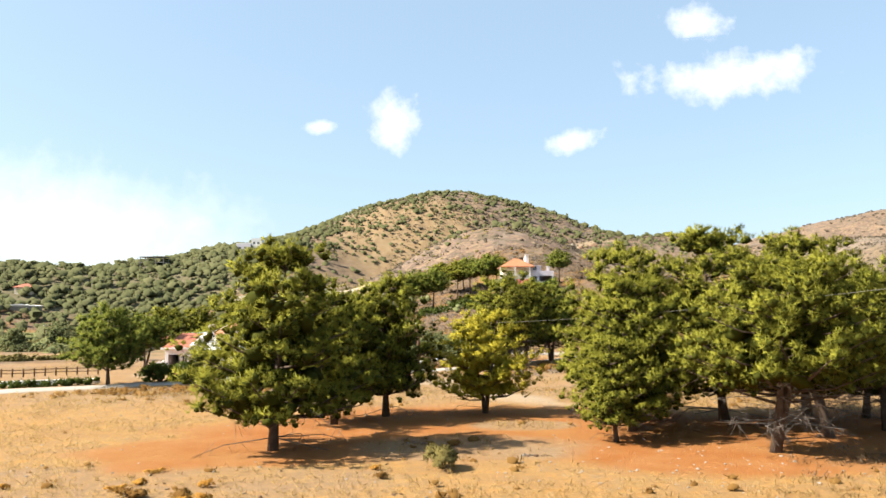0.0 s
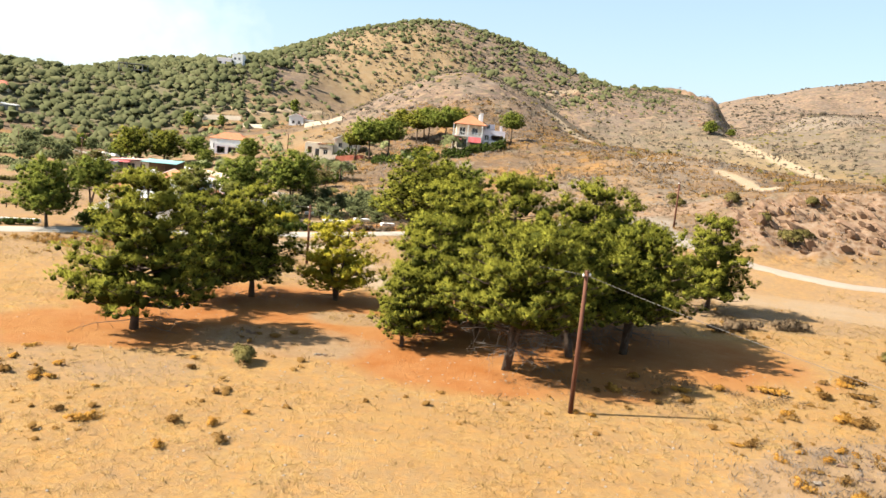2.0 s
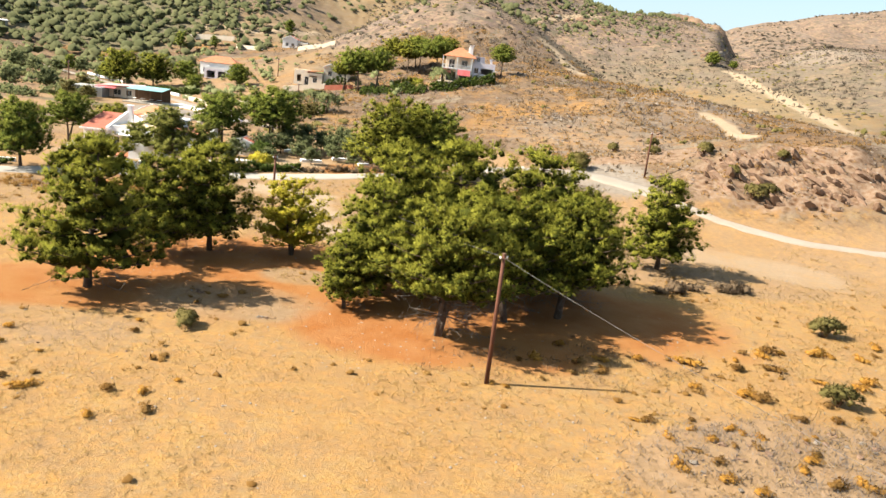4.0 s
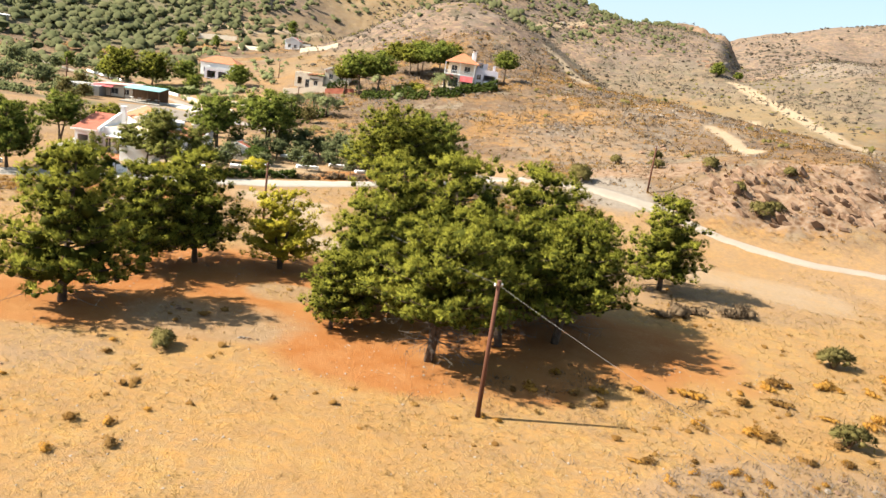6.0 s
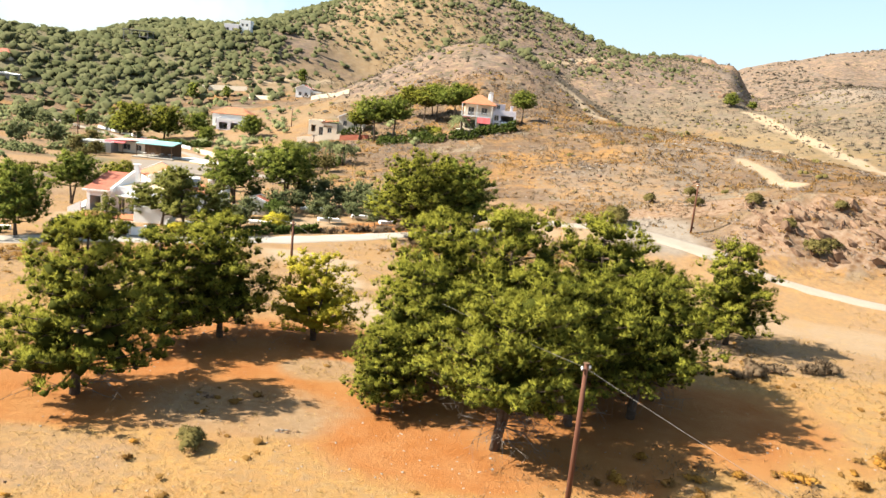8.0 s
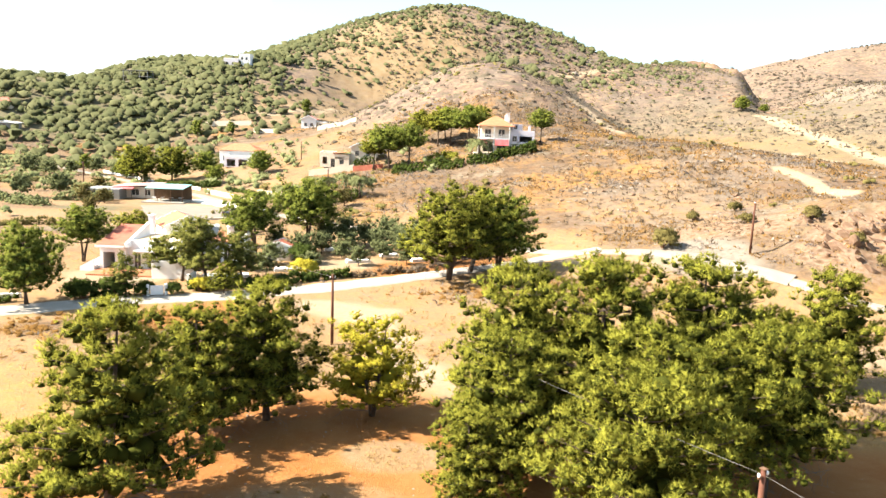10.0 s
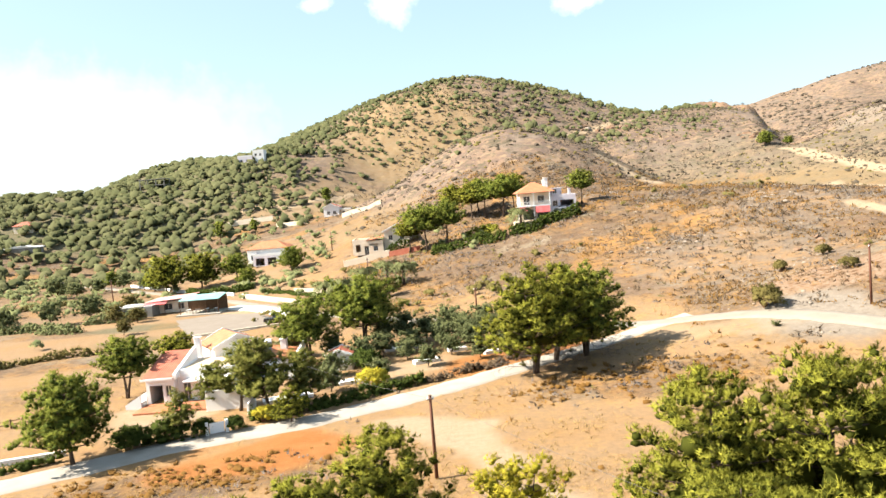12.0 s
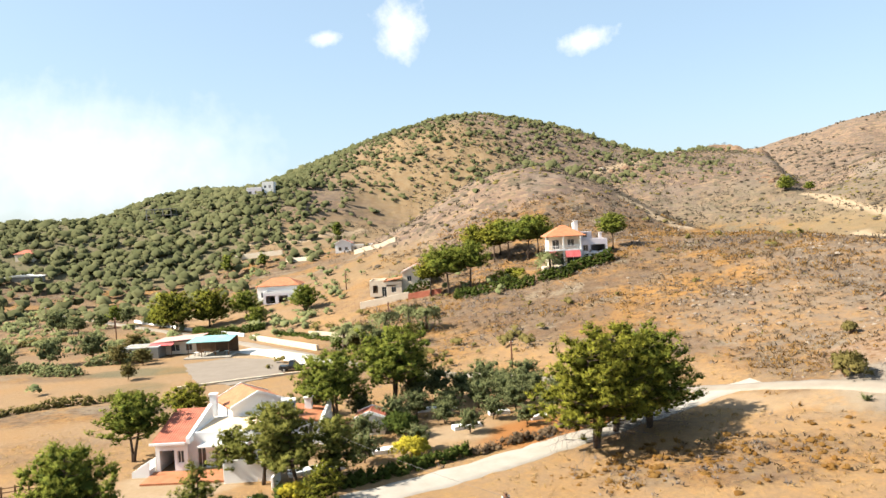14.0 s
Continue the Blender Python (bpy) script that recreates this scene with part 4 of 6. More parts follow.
# ---------------------------------------------------------------- bushes and tufts of the field
shrub_low = shrub_meshes(42, 0.75, 0.58, 110, 0.19, 5)
shrub_flat = shrub_meshes(43, 1.0, 0.46, 120, 0.19, 5)
plant("bush", shrub_meshes(44, 0.95, 1.05, 330, 0.18, 10), -0.1, 35.6, 0, 1.0, "green_brush", "olive-green bush alone in the dry grass", "bush", "", "timber")
plant("bush", shrub_round, 49.5, 48.3, 30, 0.95, "green_brush", "grey-green bush in the dry field", "bush", "", "timber")
rng = np.random.default_rng(5)
for x, y, s in ((39.3, 57.4, 1.5), (41.0, 58.2, 1.2), (45.2, 59.4, 1.5), (46.8, 60.2, 1.3), (37.8, 56.4, 1.1)):
    plant("bush", shrub_flat, x, y, x * 50, s, "dry_brush", "low dry brush at the edge of the shade", "bush", "dry brush", "timber", 1.3)
for k in range(130):
    if k < 34:
        x = rng.uniform(33, 54)
        y = 37 + (x - 43) * 0.35 + rng.uniform(-6, 6)
    elif k < 48:
        x, y = rng.uniform(20, 36), rng.uniform(31, 40)
    elif k < 76:
        x, y = rng.uniform(-24, 4), rng.uniform(22, 36)
    else:
        x, y = rng.uniform(28, 46), rng.uniform(19, 29)
    kind = ("gold_brush", "heath_gold", "gold_brush", "gold_brush", "rust_brush")[k % 5]
    lab = {"gold_brush": "small golden tuft of dry brush", "rust_brush": "small rust-brown dry bush", "heath_gold": "small ochre dry bush"}[kind]
    plant("bush", shrub_low if k % 3 else shrub_flat, x, y, k * 40, rng.uniform(0.4, 1.0) * (0.75 if 34 <= k < 48 else 0.7 if k >= 48 else 1.05), kind, lab, "bush", "dry tufts in the field", "timber")

# ---------------------------------------------------------------- grass and brush that nobody could count
def fill(seed, n, x0, x1, y0, y1, keep):
    r = np.random.default_rng(seed)
    x, y = r.uniform(x0, x1, n), r.uniform(y0, y1, n)
    ok = r.uniform(0, 1, n) < keep(x, y)
    return np.stack([x[ok], y[ok]], 1), r


def off_road(x, y):
    z1 = zones(x, y, base_z(x, y))[0]
    return (1 - smooth(z1[:, 1], 0.2, 0.5)) * (1 - smooth(z1[:, 0], 0.25, 0.6))


def road_gap(x, y):
    """0 on the roads."""
    d = np.full(x.shape, 1e9)
    for pts in ([(-120, 40), (-80, 58), (-55, 69), (-37.5, 78.1), (-28.3, 84.2), (-16.5, 88.7), (-6.1, 95), (6.1, 103.8), (16, 110.5), (25, 116), (31, 117)], [(130, 66), (100, 73), (68.8, 81.7), (54.5, 88.3), (43, 100), (34, 110.5), (22, 122), (2, 137.5), (-8, 143), (-27.7, 160), (-46, 181.5), (-58, 195), (-102, 240), (-140, 278)]):
        p = np.array(pts, float)
        for a, b in zip(p[:-1], p[1:]):
            ab = b - a
            t = np.clip(((x - a[0]) * ab[0] + (y - a[1]) * ab[1]) / (ab @ ab), 0, 1)
            d = np.minimum(d, np.hypot(x - a[0] - ab[0] * t, y - a[1] - ab[1] * t))
    return smooth(d, 2.2, 3.4)


pts, r = fill(61, 34000, -34, 66, 14, 74, lambda x, y: off_road(x, y) * road_gap(x, y) * (0.25 + 0.75 * smooth(fractal(x / 5, y / 5, 60), 0.4, 0.6)))
scatter("dry_grass", 62, pts, r.uniform(0.10, 0.2, len(pts)), 0.8, 0, 7, "straw", "dry straw-coloured grass over the field", "grass", 0.0, 1.1, 0.16)
pts, r = fill(63, 9000, -60, 70, 60, 128, lambda x, y: off_road(x, y) * road_gap(x, y) * smooth(fractal(x / 9, y / 9, 64), 0.42, 0.62) * (base_z(x, y) < 6))
scatter("dry_grass", 64, pts, r.uniform(0.14, 0.30, len(pts)), 0.7, 0, 7, "straw", "dry straw-coloured grass beyond the grove", "grass", 0.0, 1.1, 0.2)


pts, r = fill(65, 5200, -30, 62, 16, 72, lambda x, y: 0.15 + 0.85 * smooth(fractal(x / 6, y / 6, 66), 0.5, 0.62))
scatter("pebbles", 66, pts, r.uniform(0.25, 0.5, len(pts)) ** 2 * 0.5, 0.6, 1, 0, "grey_rock", "pale pebbles strewn over the field", "pebbles", 0.1)
pts, r = fill(67, 1500, -30, 62, 16, 72, lambda x, y: off_road(x, y) * road_gap(x, y) * smooth(fractal(x / 6, y / 6, 68), 0.45, 0.6) * 0.7)
scatter("field_tufts", 68, pts, r.uniform(0.12, 0.4, len(pts)), 0.6, 1, 12, "rust_brush", "rust-brown dry tufts over the field", "tufts", 0.2, 0.6, 0.25)


pts, r = fill(69, 5200, -40, 40, 66, 100, lambda x, y: np.maximum(oval(x, y, -22, 75.5, 14, 4.5, 12, 0.5), oval(x, y, 20, 94, 14, 5.5, 0, 0.5) * 0.8) * road_gap(x, y) * smooth(fractal(x / 3, y / 3, 69), 0.35, 0.6))
scatter("dry_scrub", 70, pts, r.uniform(0.2, 0.55, len(pts)), 0.6, 1, 9, "rust_brush", "rust-brown dry scrub beside the track", "scrub", 0.2, 0.6, 0.25)


def field_brush(x, y):
    z1 = zones(x, y, base_z(x, y))[0]
    return np.clip(z1[:, 2] * 0.9 * (0.35 + 0.65 * smooth(fractal(x / 7, y / 7, 70), 0.42, 0.60)) + 0.012, 0, 1) * (1 - smooth(z1[:, 1], 0.2, 0.5)) * road_gap(x, y)


for seed, mat, lab, n in ((71, "dry_brush", "brown dry scrub over the slopes", 20000), (73, "grey_brush", "grey dry scrub over the slopes", 22000), (75, "green_brush", "olive-green scrub over the slopes", 2600), (76, "heath_gold", "golden dry scrub over the slopes", 26000)):
    pts, r = fill(seed, n, -30, 120, 66, 270, lambda x, y: field_brush(x, y) * (0.08 + 1.3 * smooth(fractal(x / 13, y / 9, seed + 300), 0.48, 0.60)))
    scatter("hill_scrub", seed + 100, pts, r.uniform(0.36, 0.85, len(pts)) ** 2 * (0.6 + pts[:, 1] / 330), 0.42, 0, 8, mat, lab, "scrub", 0.0, 0.8, 0.42)
pts, r = fill(79, 4200, 15, 115, 96, 240, lambda x, y: smooth(fractal(x / 11, y / 7, 401), 0.46, 0.6) * smooth(base_z(x, y), 2, 6) * road_gap(x, y))
scatter("slope_stones", 179, pts, r.uniform(0.25, 0.75, len(pts)) ** 2 * (0.5 + pts[:, 1] / 400), 0.6, 1, 0, "grey_rock", "pale grey stones strewn over the dry slope", "stones", 0.1)
pts, r = fill(77, 15000, -60, 330, 230, 620, lambda x, y: smooth(fractal(x / 22, y / 22, 78), 0.42, 0.6) * smooth(base_z(x, y), 8, 20))
scatter("hill_scrub", 178, pts, r.uniform(0.6, 1.6, len(pts)), 0.55, 0, 5, "far_scrub", "dry scrub over the far hills", "scrub", 0.1, 0.8, 0.4)


def woods_keep(x, y):
    z = base_z(x, y)
    left = smooth(-x, 40, 110) * smooth(y, 285, 330) * (0.8 + 0.2 * smooth(fractal(x / 30, y / 30, 80), 0.35, 0.55))
    hill = smooth(z, 32, 46) * (0.22 + 0.55 * smooth(fractal(x / 18, y / 18, 81), 0.40, 0.58)) * (1 - smooth(x, 110, 170))
    ridge = smooth(x - 60, 0, 30) * (1 - smooth(x, 170, 190)) * smooth(y, 520, 560) * smooth(z, 50, 70) * 0.8
    valley = smooth(-x, 60, 100) * smooth(y, 235, 260) * 0.2
    return np.clip(np.maximum.reduce([left, hill, ridge, valley]), 0, 1) * (1 - smooth(x, 190, 220))


for seed, mat, lab, n in ((301, "far_scrub", "brown heath over the far hills", 9000), (303, "green_brush", "olive-green heath over the far hills", 5200), (305, "far_scrub", "grey heath over the far hills", 7000)):
    pts, r = fill(seed, n, -30, 330, 245, 600, lambda x, y: smooth(fractal(x / 26, y / 20, seed), 0.46, 0.58) * smooth(base_z(x, y), 9, 20))
    scatter("hill_scrub", seed + 100, pts, r.uniform(0.5, 1.5, len(pts)), 0.5, 1, 0, mat, lab, "scrub", 0.1)
pts, r = fill(86, 5200, 190, 760, 420, 1050, lambda x, y: smooth(fractal(x / 40, y / 40, 87), 0.4, 0.6) * smooth(base_z(x, y), 15, 30))
scatter("hill_scrub", 187, pts, r.uniform(1.4, 3.2, len(pts)), 0.5, 1, 0, "far_scrub", "grey-green scrub over the far mountain", "scrub")
pts, r = fill(82, 33000, -420, 200, 235, 700, woods_keep)
scatter("hill_woods", 183, pts, r.uniform(0.8, 2.6, len(pts)) * (1 + 0.35 * smooth(-pts[:, 0], 40, 110)), 0.75, 1, 3, "woods", "grey-green olive and pine woods over the hills", "woods", 0.5)
pts, r = fill(88, 2600, -520, -120, 640, 1050, lambda x, y: smooth(base_z(x, y), 20, 40) * 0.8)
scatter("hill_woods", 189, pts, r.uniform(3.0, 6.0, len(pts)), 0.7, 2, 0, "woods", "grey-green woods over the far ridge", "woods", 0.4)
pts, r = fill(90, 1500, -150, -50, 140, 260, lambda x, y: (0.06 + 0.16 * smooth(y, 190, 220)) * smooth(fractal(x / 16, y / 16, 91), 0.46, 0.58) * road_gap(x, y) * (1 - oval(x, y, -48, 160, 17, 16)))
scatter("valley_bushes", 191, pts, r.uniform(0.8, 2.0, len(pts)), 0.75, 3, 34, "olive", "grey-green bushes dotted over the dry valley", "bushes", 0.5, 0.42, 0.35, 0.6)
pts, r = fill(92, 900, -40, 10, 130, 205, lambda x, y: 0.3 * smooth(fractal(x / 12, y / 12, 93), 0.46, 0.6) * road_gap(x, y))
scatter("valley_bushes", 193, pts, r.uniform(0.5, 1.4, len(pts)), 0.75, 3, 34, "green_brush", "olive-green bushes between the road and the houses", "bushes", 0.5, 0.42, 0.35, 0.6)
pts, r = fill(84, 900, -40, 140, 120, 330, lambda x, y: 0.12 * smooth(base_z(x, y), 5, 9) * road_gap(x, y))
scatter("hill_bushes", 185, pts, r.uniform(0.7, 1.4, len(pts)), 0.8, 3, 30, "green_brush", "olive-green bushes dotted over the slope", "bushes", 0.4, 0.42, 0.35, 0.6)
pts, r = fill(94, 1700, 24, 50, 16, 32, lambda x, y: oval(x, y, 37, 24, 11, 6, 10, 0.5))
scatter("dry_scrub", 194, pts, r.uniform(0.2, 0.5, len(pts)), 0.6, 0, 12, "grey_brush", "grey-brown dead twigs over the rubbly bank", "scrub", 0.05, 0.7, 0.12)
pts, r = fill(96, 700, 14, 36, 32, 41, lambda x, y: smooth(fractal(x / 3, y / 3, 96), 0.45, 0.6) * oval(x, y, 26, 36, 11, 4.5, 20, 0.4))
scatter("dry_scrub", 196, pts, r.uniform(0.15, 0.42, len(pts)), 0.7, 0, 12, "dry_brush", "brown dry tufts at the edge of the shade", "scrub", 0.05, 0.7, 0.16)


def valley_green(x, y):
    houses = np.maximum.reduce([oval(x, y, -19, 217, 13, 9), oval(x, y, -57.5, 248, 12, 9), oval(x, y, -62, 178, 20, 9, -20), oval(x, y, -46, 160, 16, 16)])
    return 0.24 * smooth(fractal(x / 15, y / 15, 99), 0.47, 0.58) * road_gap(x, y) * (1 - houses) * (1 - smooth(base_z(x, y), 9, 14))


pts, r = fill(98, 3600, -150, 8, 185, 325, valley_green)
scatter("valley_bushes", 198, pts, r.uniform(0.7, 2.1, len(pts)), 0.8, 3, 30, "olive", "green bushes and young trees between the far houses", "bushes", 0.5, 0.42, 0.35, 0.6)

# ---------------------------------------------------------------- houses: kit
def wall(parent, m, length, height, mat, openings=(), thick=0.25):
    """A wall along x with openings right through it; each opening gets a frame with a pane."""
    xs = sorted({0.0, length, *(v for o in openings for v in o[:2])})
    zs = sorted({0.0, height, *(v for o in openings for v in o[2:4])})
    bm = bmesh.new()
    for x0, x1 in zip(xs, xs[1:]):
        for z0, z1 in zip(zs, zs[1:]):
            if not any(o[0] <= x0 and x1 <= o[1] and o[2] <= z0 and z1 <= o[3] for o in openings):
                box(bm, x0, x1, 0, thick, z0, z1)
    bmesh.ops.remove_doubles(bm, verts=bm.verts[:], dist=0.001)
    inner = [f for f in bm.faces if sum(1 for e in f.edges if len(e.link_faces) > 2) >= 1 and all(len(e.link_faces) > 2 for e in f.edges)]
    bmesh.ops.delete(bm, geom=inner, context="FACES_ONLY")
    ob = part("wall", bm, M[mat], parent)
    ob.matrix_local = m
    for o in openings:
        x0, x1, z0, z1 = o[:4]
        if len(o) > 4:
            continue
        f = 0.07
        fr = part("window", boxes((x0, x1, 0.09, 0.15, z0, z0 + f), (x0, x1, 0.09, 0.15, z1 - f, z1), (x0, x0 + f, 0.09, 0.15, z0 + f, z1 - f), (x1 - f, x1, 0.09, 0.15, z0 + f, z1 - f), ((x0 + x1) / 2 - 0.03, (x0 + x1) / 2 + 0.03, 0.09, 0.15, z0 + f, z1 - f)), M["frame"], parent)
        fr.matrix_local = m
        part("pane", boxes((x0 + f, x1 - f, 0.11, 0.13, z0 + f, z1 - f)), M["glass"], fr, "dark glass pane")
    return ob


def block(parent, x0, x1, y0, y1, z0, h, mat, front=(), right=(), left=(), back=()):
    """Four walls that butt at the corners, and a slab on top."""
    t = 0.25
    wall(parent, pose(x0, y0, z0), x1 - x0, h, mat, front)
    wall(parent, pose(x1, y0 + t, z0, 0, 0, 90), y1 - y0 - 2 * t, h, mat, right)
    wall(parent, pose(x1, y1, z0, 0, 0, 180), x1 - x0, h, mat, back)
    wall(parent, pose(x0, y1 - t, z0, 0, 0, 270), y1 - y0 - 2 * t, h, mat, left)
    part("slab", boxes((x0 + t, x1 - t, y0 + t, y1 - t, z0 + h - 0.2, z0 + h - 0.01)), M[mat], parent)


def solid(points, faces):
    bm = bmesh.new()
    vs = [bm.verts.new(p) for p in points]
    for f in faces:
        bm.faces.new([vs[i] for i in f])
    bmesh.ops.recalc_face_normals(bm, faces=bm.faces[:])
    return bm


def hip_roof(parent, x0, x1, y0, y1, z, rise, mat, over=0.4, ridge=0.0):
    x0, x1, y0, y1 = x0 - over, x1 + over, y0 - over, y1 + over
    cx, cy = (x0 + x1) / 2, (y0 + y1) / 2
    p = [(x0, y0, z), (x1, y0, z), (x1, y1, z), (x0, y1, z), (x0, y0, z + 0.14), (x1, y0, z + 0.14), (x1, y1, z + 0.14), (x0, y1, z + 0.14), (cx - ridge, cy, z + rise), (cx + ridge + 0.02, cy, z + rise)]
    f = [(0, 1, 2, 3), (0, 1, 5, 4), (1, 2, 6, 5), (2, 3, 7, 6), (3, 0, 4, 7), (4, 5, 9, 8), (5, 6, 9), (6, 7, 8, 9), (7, 4, 8)]
    return part("roof", solid(p, f), M[mat], parent, "clay tile roof")


def gable_roof(parent, x0, x1, y0, y1, z, rise, mat, over=0.3, gable_mat="white"):
    """Ridge along y, with the gable walls under it."""
    cx, t = (x0 + x1) / 2, 0.16
    a, b = x0 - over, x1 + over
    drop = rise * over / (cx - x0)
    p, f = [], []
    for y in (y0 - over, y1 + over):
        p += [(a, y, z - drop), (cx, y, z + rise), (b, y, z - drop), (b, y, z - drop + t), (cx, y, z + rise + t), (a, y, z - drop + t)]
    f = [(0, 1, 4, 5), (1, 2, 3, 4), (6, 7, 10, 11), (7, 8, 9, 10), (5, 4, 10, 11), (4, 3, 9, 10), (0, 1, 7, 6), (1, 2, 8, 7), (0, 5, 11, 6), (2, 3, 9, 8)]
    part("roof", solid(p, f), M[mat], parent, "clay tile roof")
    for y, d in ((y0, 0.25), (y1 - 0.25, 0.25)):
        q = [(x0, y, z), (x1, y, z), (cx, y, z + rise), (x0, y + d, z), (x1, y + d, z), (cx, y + d, z + rise)]
        part("gable", solid(q, [(0, 1, 2), (3, 4, 5), (0, 1, 4, 3), (1, 2, 5, 4), (2, 0, 3, 5)]), M[gable_mat], parent)
    for y in (y0 - over - 0.12, y1 + over):
        for s, e in (((a, z - drop + t), (cx, z + rise + t)), ((b, z - drop + t), (cx, z + rise + t))):
            q = [(s[0], y, s[1] - 0.2), (e[0], y, e[1] - 0.2), (e[0], y, e[1] + 0.1), (s[0], y, s[1] + 0.1)]
            q += [(u, y + 0.12, w) for u, _, w in q]
            part("verge", solid(q, [(0, 1, 2, 3), (4, 5, 6, 7), (0, 1, 5, 4), (1, 2, 6, 5), (2, 3, 7, 6), (3, 0, 4, 7)]), M["white"], parent)


def shed_roof(parent, x0, x1, y0, y1, z0, z1, mat, over=0.25, t=0.16):
    """One slope, z0 at x0 and z1 at x1."""
    s = (z1 - z0) / (x1 - x0)
    a, b = x0 - over, x1
    p = [(a, y0 - over, z0 - s * over), (b, y0 - over, z1), (b, y1 + over, z1), (a, y1 + over, z0 - s * over)]
    p += [(x, y, z + t) for x, y, z in p]
    return part("roof", solid(p, [(0, 1, 2, 3), (4, 5, 6, 7), (0, 1, 5, 4), (1, 2, 6, 5), (2, 3, 7, 6), (3, 0, 4, 7)]), M[mat], parent, "clay tile roof")


def flat_roof(parent, x0, x1, y0, y1, z, mat, rail="white", high=0.5):
    part("roof", boxes((x0 + 0.2, x1 - 0.2, y0 + 0.2, y1 - 0.2, z + 0.004, z + 0.10)), M[mat], parent, "flat screed roof")
    for b in ((x0, x1, y0, y0 + 0.2, z + 0.002, z + high), (x0, x1, y1 - 0.2, y1, z + 0.002, z + high), (x0, x0 + 0.2, y0 + 0.2, y1 - 0.2, z + 0.002, z + high), (x1 - 0.2, x1, y0 + 0.2, y1 - 0.2, z + 0.002, z + high)):
        part("parapet", boxes(b), M[rail], parent)


def chimney(parent, x, y, z, h, w=0.7, mat="white"):
    ch = part("chimney", soften(boxes((x - w / 2, x + w / 2, y - w / 2, y + w / 2, z, z + h))), M[mat], parent)
    part("cap", boxes((x - w * 0.62, x + w * 0.62, y - w * 0.62, y + w * 0.62, z + h + 0.002, z + h + 0.12)), M[mat], ch)


# ---------------------------------------------------------------- the white house by the road
WH = thing("white_house", pose(-32.0, 100.0, 0), "whitewashed house with red tile roofs and a flat terrace", "house")
block(WH, -4.2, -0.9, 0.6, 7.6, 0, 2.9, "white", [(0.4, 1.9, 0.0, 2.25, 1), (2.2, 2.9, 0.9, 2.2)], [], [(2.0, 3.2, 0.9, 2.1)])
part("roof", solid([(-4.5, 0.2, 2.95), (-0.9, 0.2, 2.95), (-0.9, 7.8, 4.7), (-4.5, 7.8, 4.7), (-4.5, 0.2, 3.12), (-0.9, 0.2, 3.12), (-0.9, 7.8, 4.87), (-4.5, 7.8, 4.87)], [(0, 1, 2, 3), (4, 5, 6, 7), (0, 1, 5, 4), (1, 2, 6, 5), (2, 3, 7, 6), (3, 0, 4, 7)]), M["tile_red"], WH, "red clay tile roof")
part("gable", solid([(-4.2, 0.6, 2.9), (-4.2, 7.6, 2.9), (-4.2, 7.6, 4.64), (-4.2, 0.6, 3.03), (-3.95, 0.6, 2.9), (-3.95, 7.6, 2.9), (-3.95, 7.6, 4.64), (-3.95, 0.6, 3.03)], [(0, 1, 2, 3), (4, 5, 6, 7), (0, 1, 5, 4), (1, 2, 6, 5), (2, 3, 7, 6), (3, 0, 4, 7)]), M["white"], WH)
part("verge", boxes((-4.62, -0.9, 0.06, 0.2, 2.93, 3.16)), M["white"], WH)
part("wall", solid([(-0.898, 0.3, 2.9), (-0.55, 0.3, 2.9), (-0.55, 7.9, 2.9), (-0.898, 7.9, 2.9), (-0.898, 0.3, 3.5), (-0.55, 0.3, 3.5), (-0.55, 7.9, 5.2), (-0.898, 7.9, 5.2)], [(0, 1, 2, 3), (4, 5, 6, 7), (0, 1, 5, 4), (1, 2, 6, 5), (2, 3, 7, 6), (3, 0, 4, 7)]), M["white"], WH)
block(WH, -0.89, 5.6, 1.6, 8.2, 0, 3.5, "white", [(0.6, 1.5, 0.0, 2.1), (2.4, 4.6, 0.0, 2.1)])
flat_roof(WH, -0.54, 5.6, 1.6, 8.2, 3.5, "tan", "white", 0.2)
part("canopy", boxes((0.2, 5.2, 0.2, 1.59, 2.45, 2.6)), M["white"], WH, "white concrete canopy")
standing = set(WH.children)
block(WH, -0.3, 5.6, 8.8, 14.2, 0, 4.7, "white", [(3.4, 4.6, 2.7, 3.9)], [(2.0, 3.2, 1.0, 2.2)])
gable_roof(WH, -0.3, 5.6, 8.8, 14.2, 4.7, 1.25, "tile")
wing = pose(2.6, 11.5, 0, 0, 0, 34) @ pose(-2.6, -11.5, 0)
for ob in [c for c in WH.children if c not in standing]:
    ob.matrix_basis = wing @ ob.matrix_basis
block(WH, 5.6, 11.2, 8.2, 14.0, 0, 2.5, "white", [(1.2, 2.4, 0.9, 2.1), (3.8, 4.8, 0.0, 2.1)])
shed_roof(WH, 5.6, 11.2, 8.2, 14.0, 3.5, 2.6, "tile")
part("parapet", solid([(11.22, 7.9, 0), (11.55, 7.9, 0), (11.55, 14.3, 0), (11.22, 14.3, 0), (11.22, 7.9, 2.8), (11.55, 7.9, 2.8), (11.55, 14.3, 3.6), (11.22, 14.3, 3.6)], [(0, 1, 2, 3), (4, 5, 6, 7), (0, 1, 5, 4), (1, 2, 6, 5), (2, 3, 7, 6), (3, 0, 4, 7)]), M["white"], WH)
chimney(WH, 9.2, 12.6, 2.7, 1.6, 0.8)
chimney(WH, -0.7, 9.0, 3.6, 2.4, 0.7)
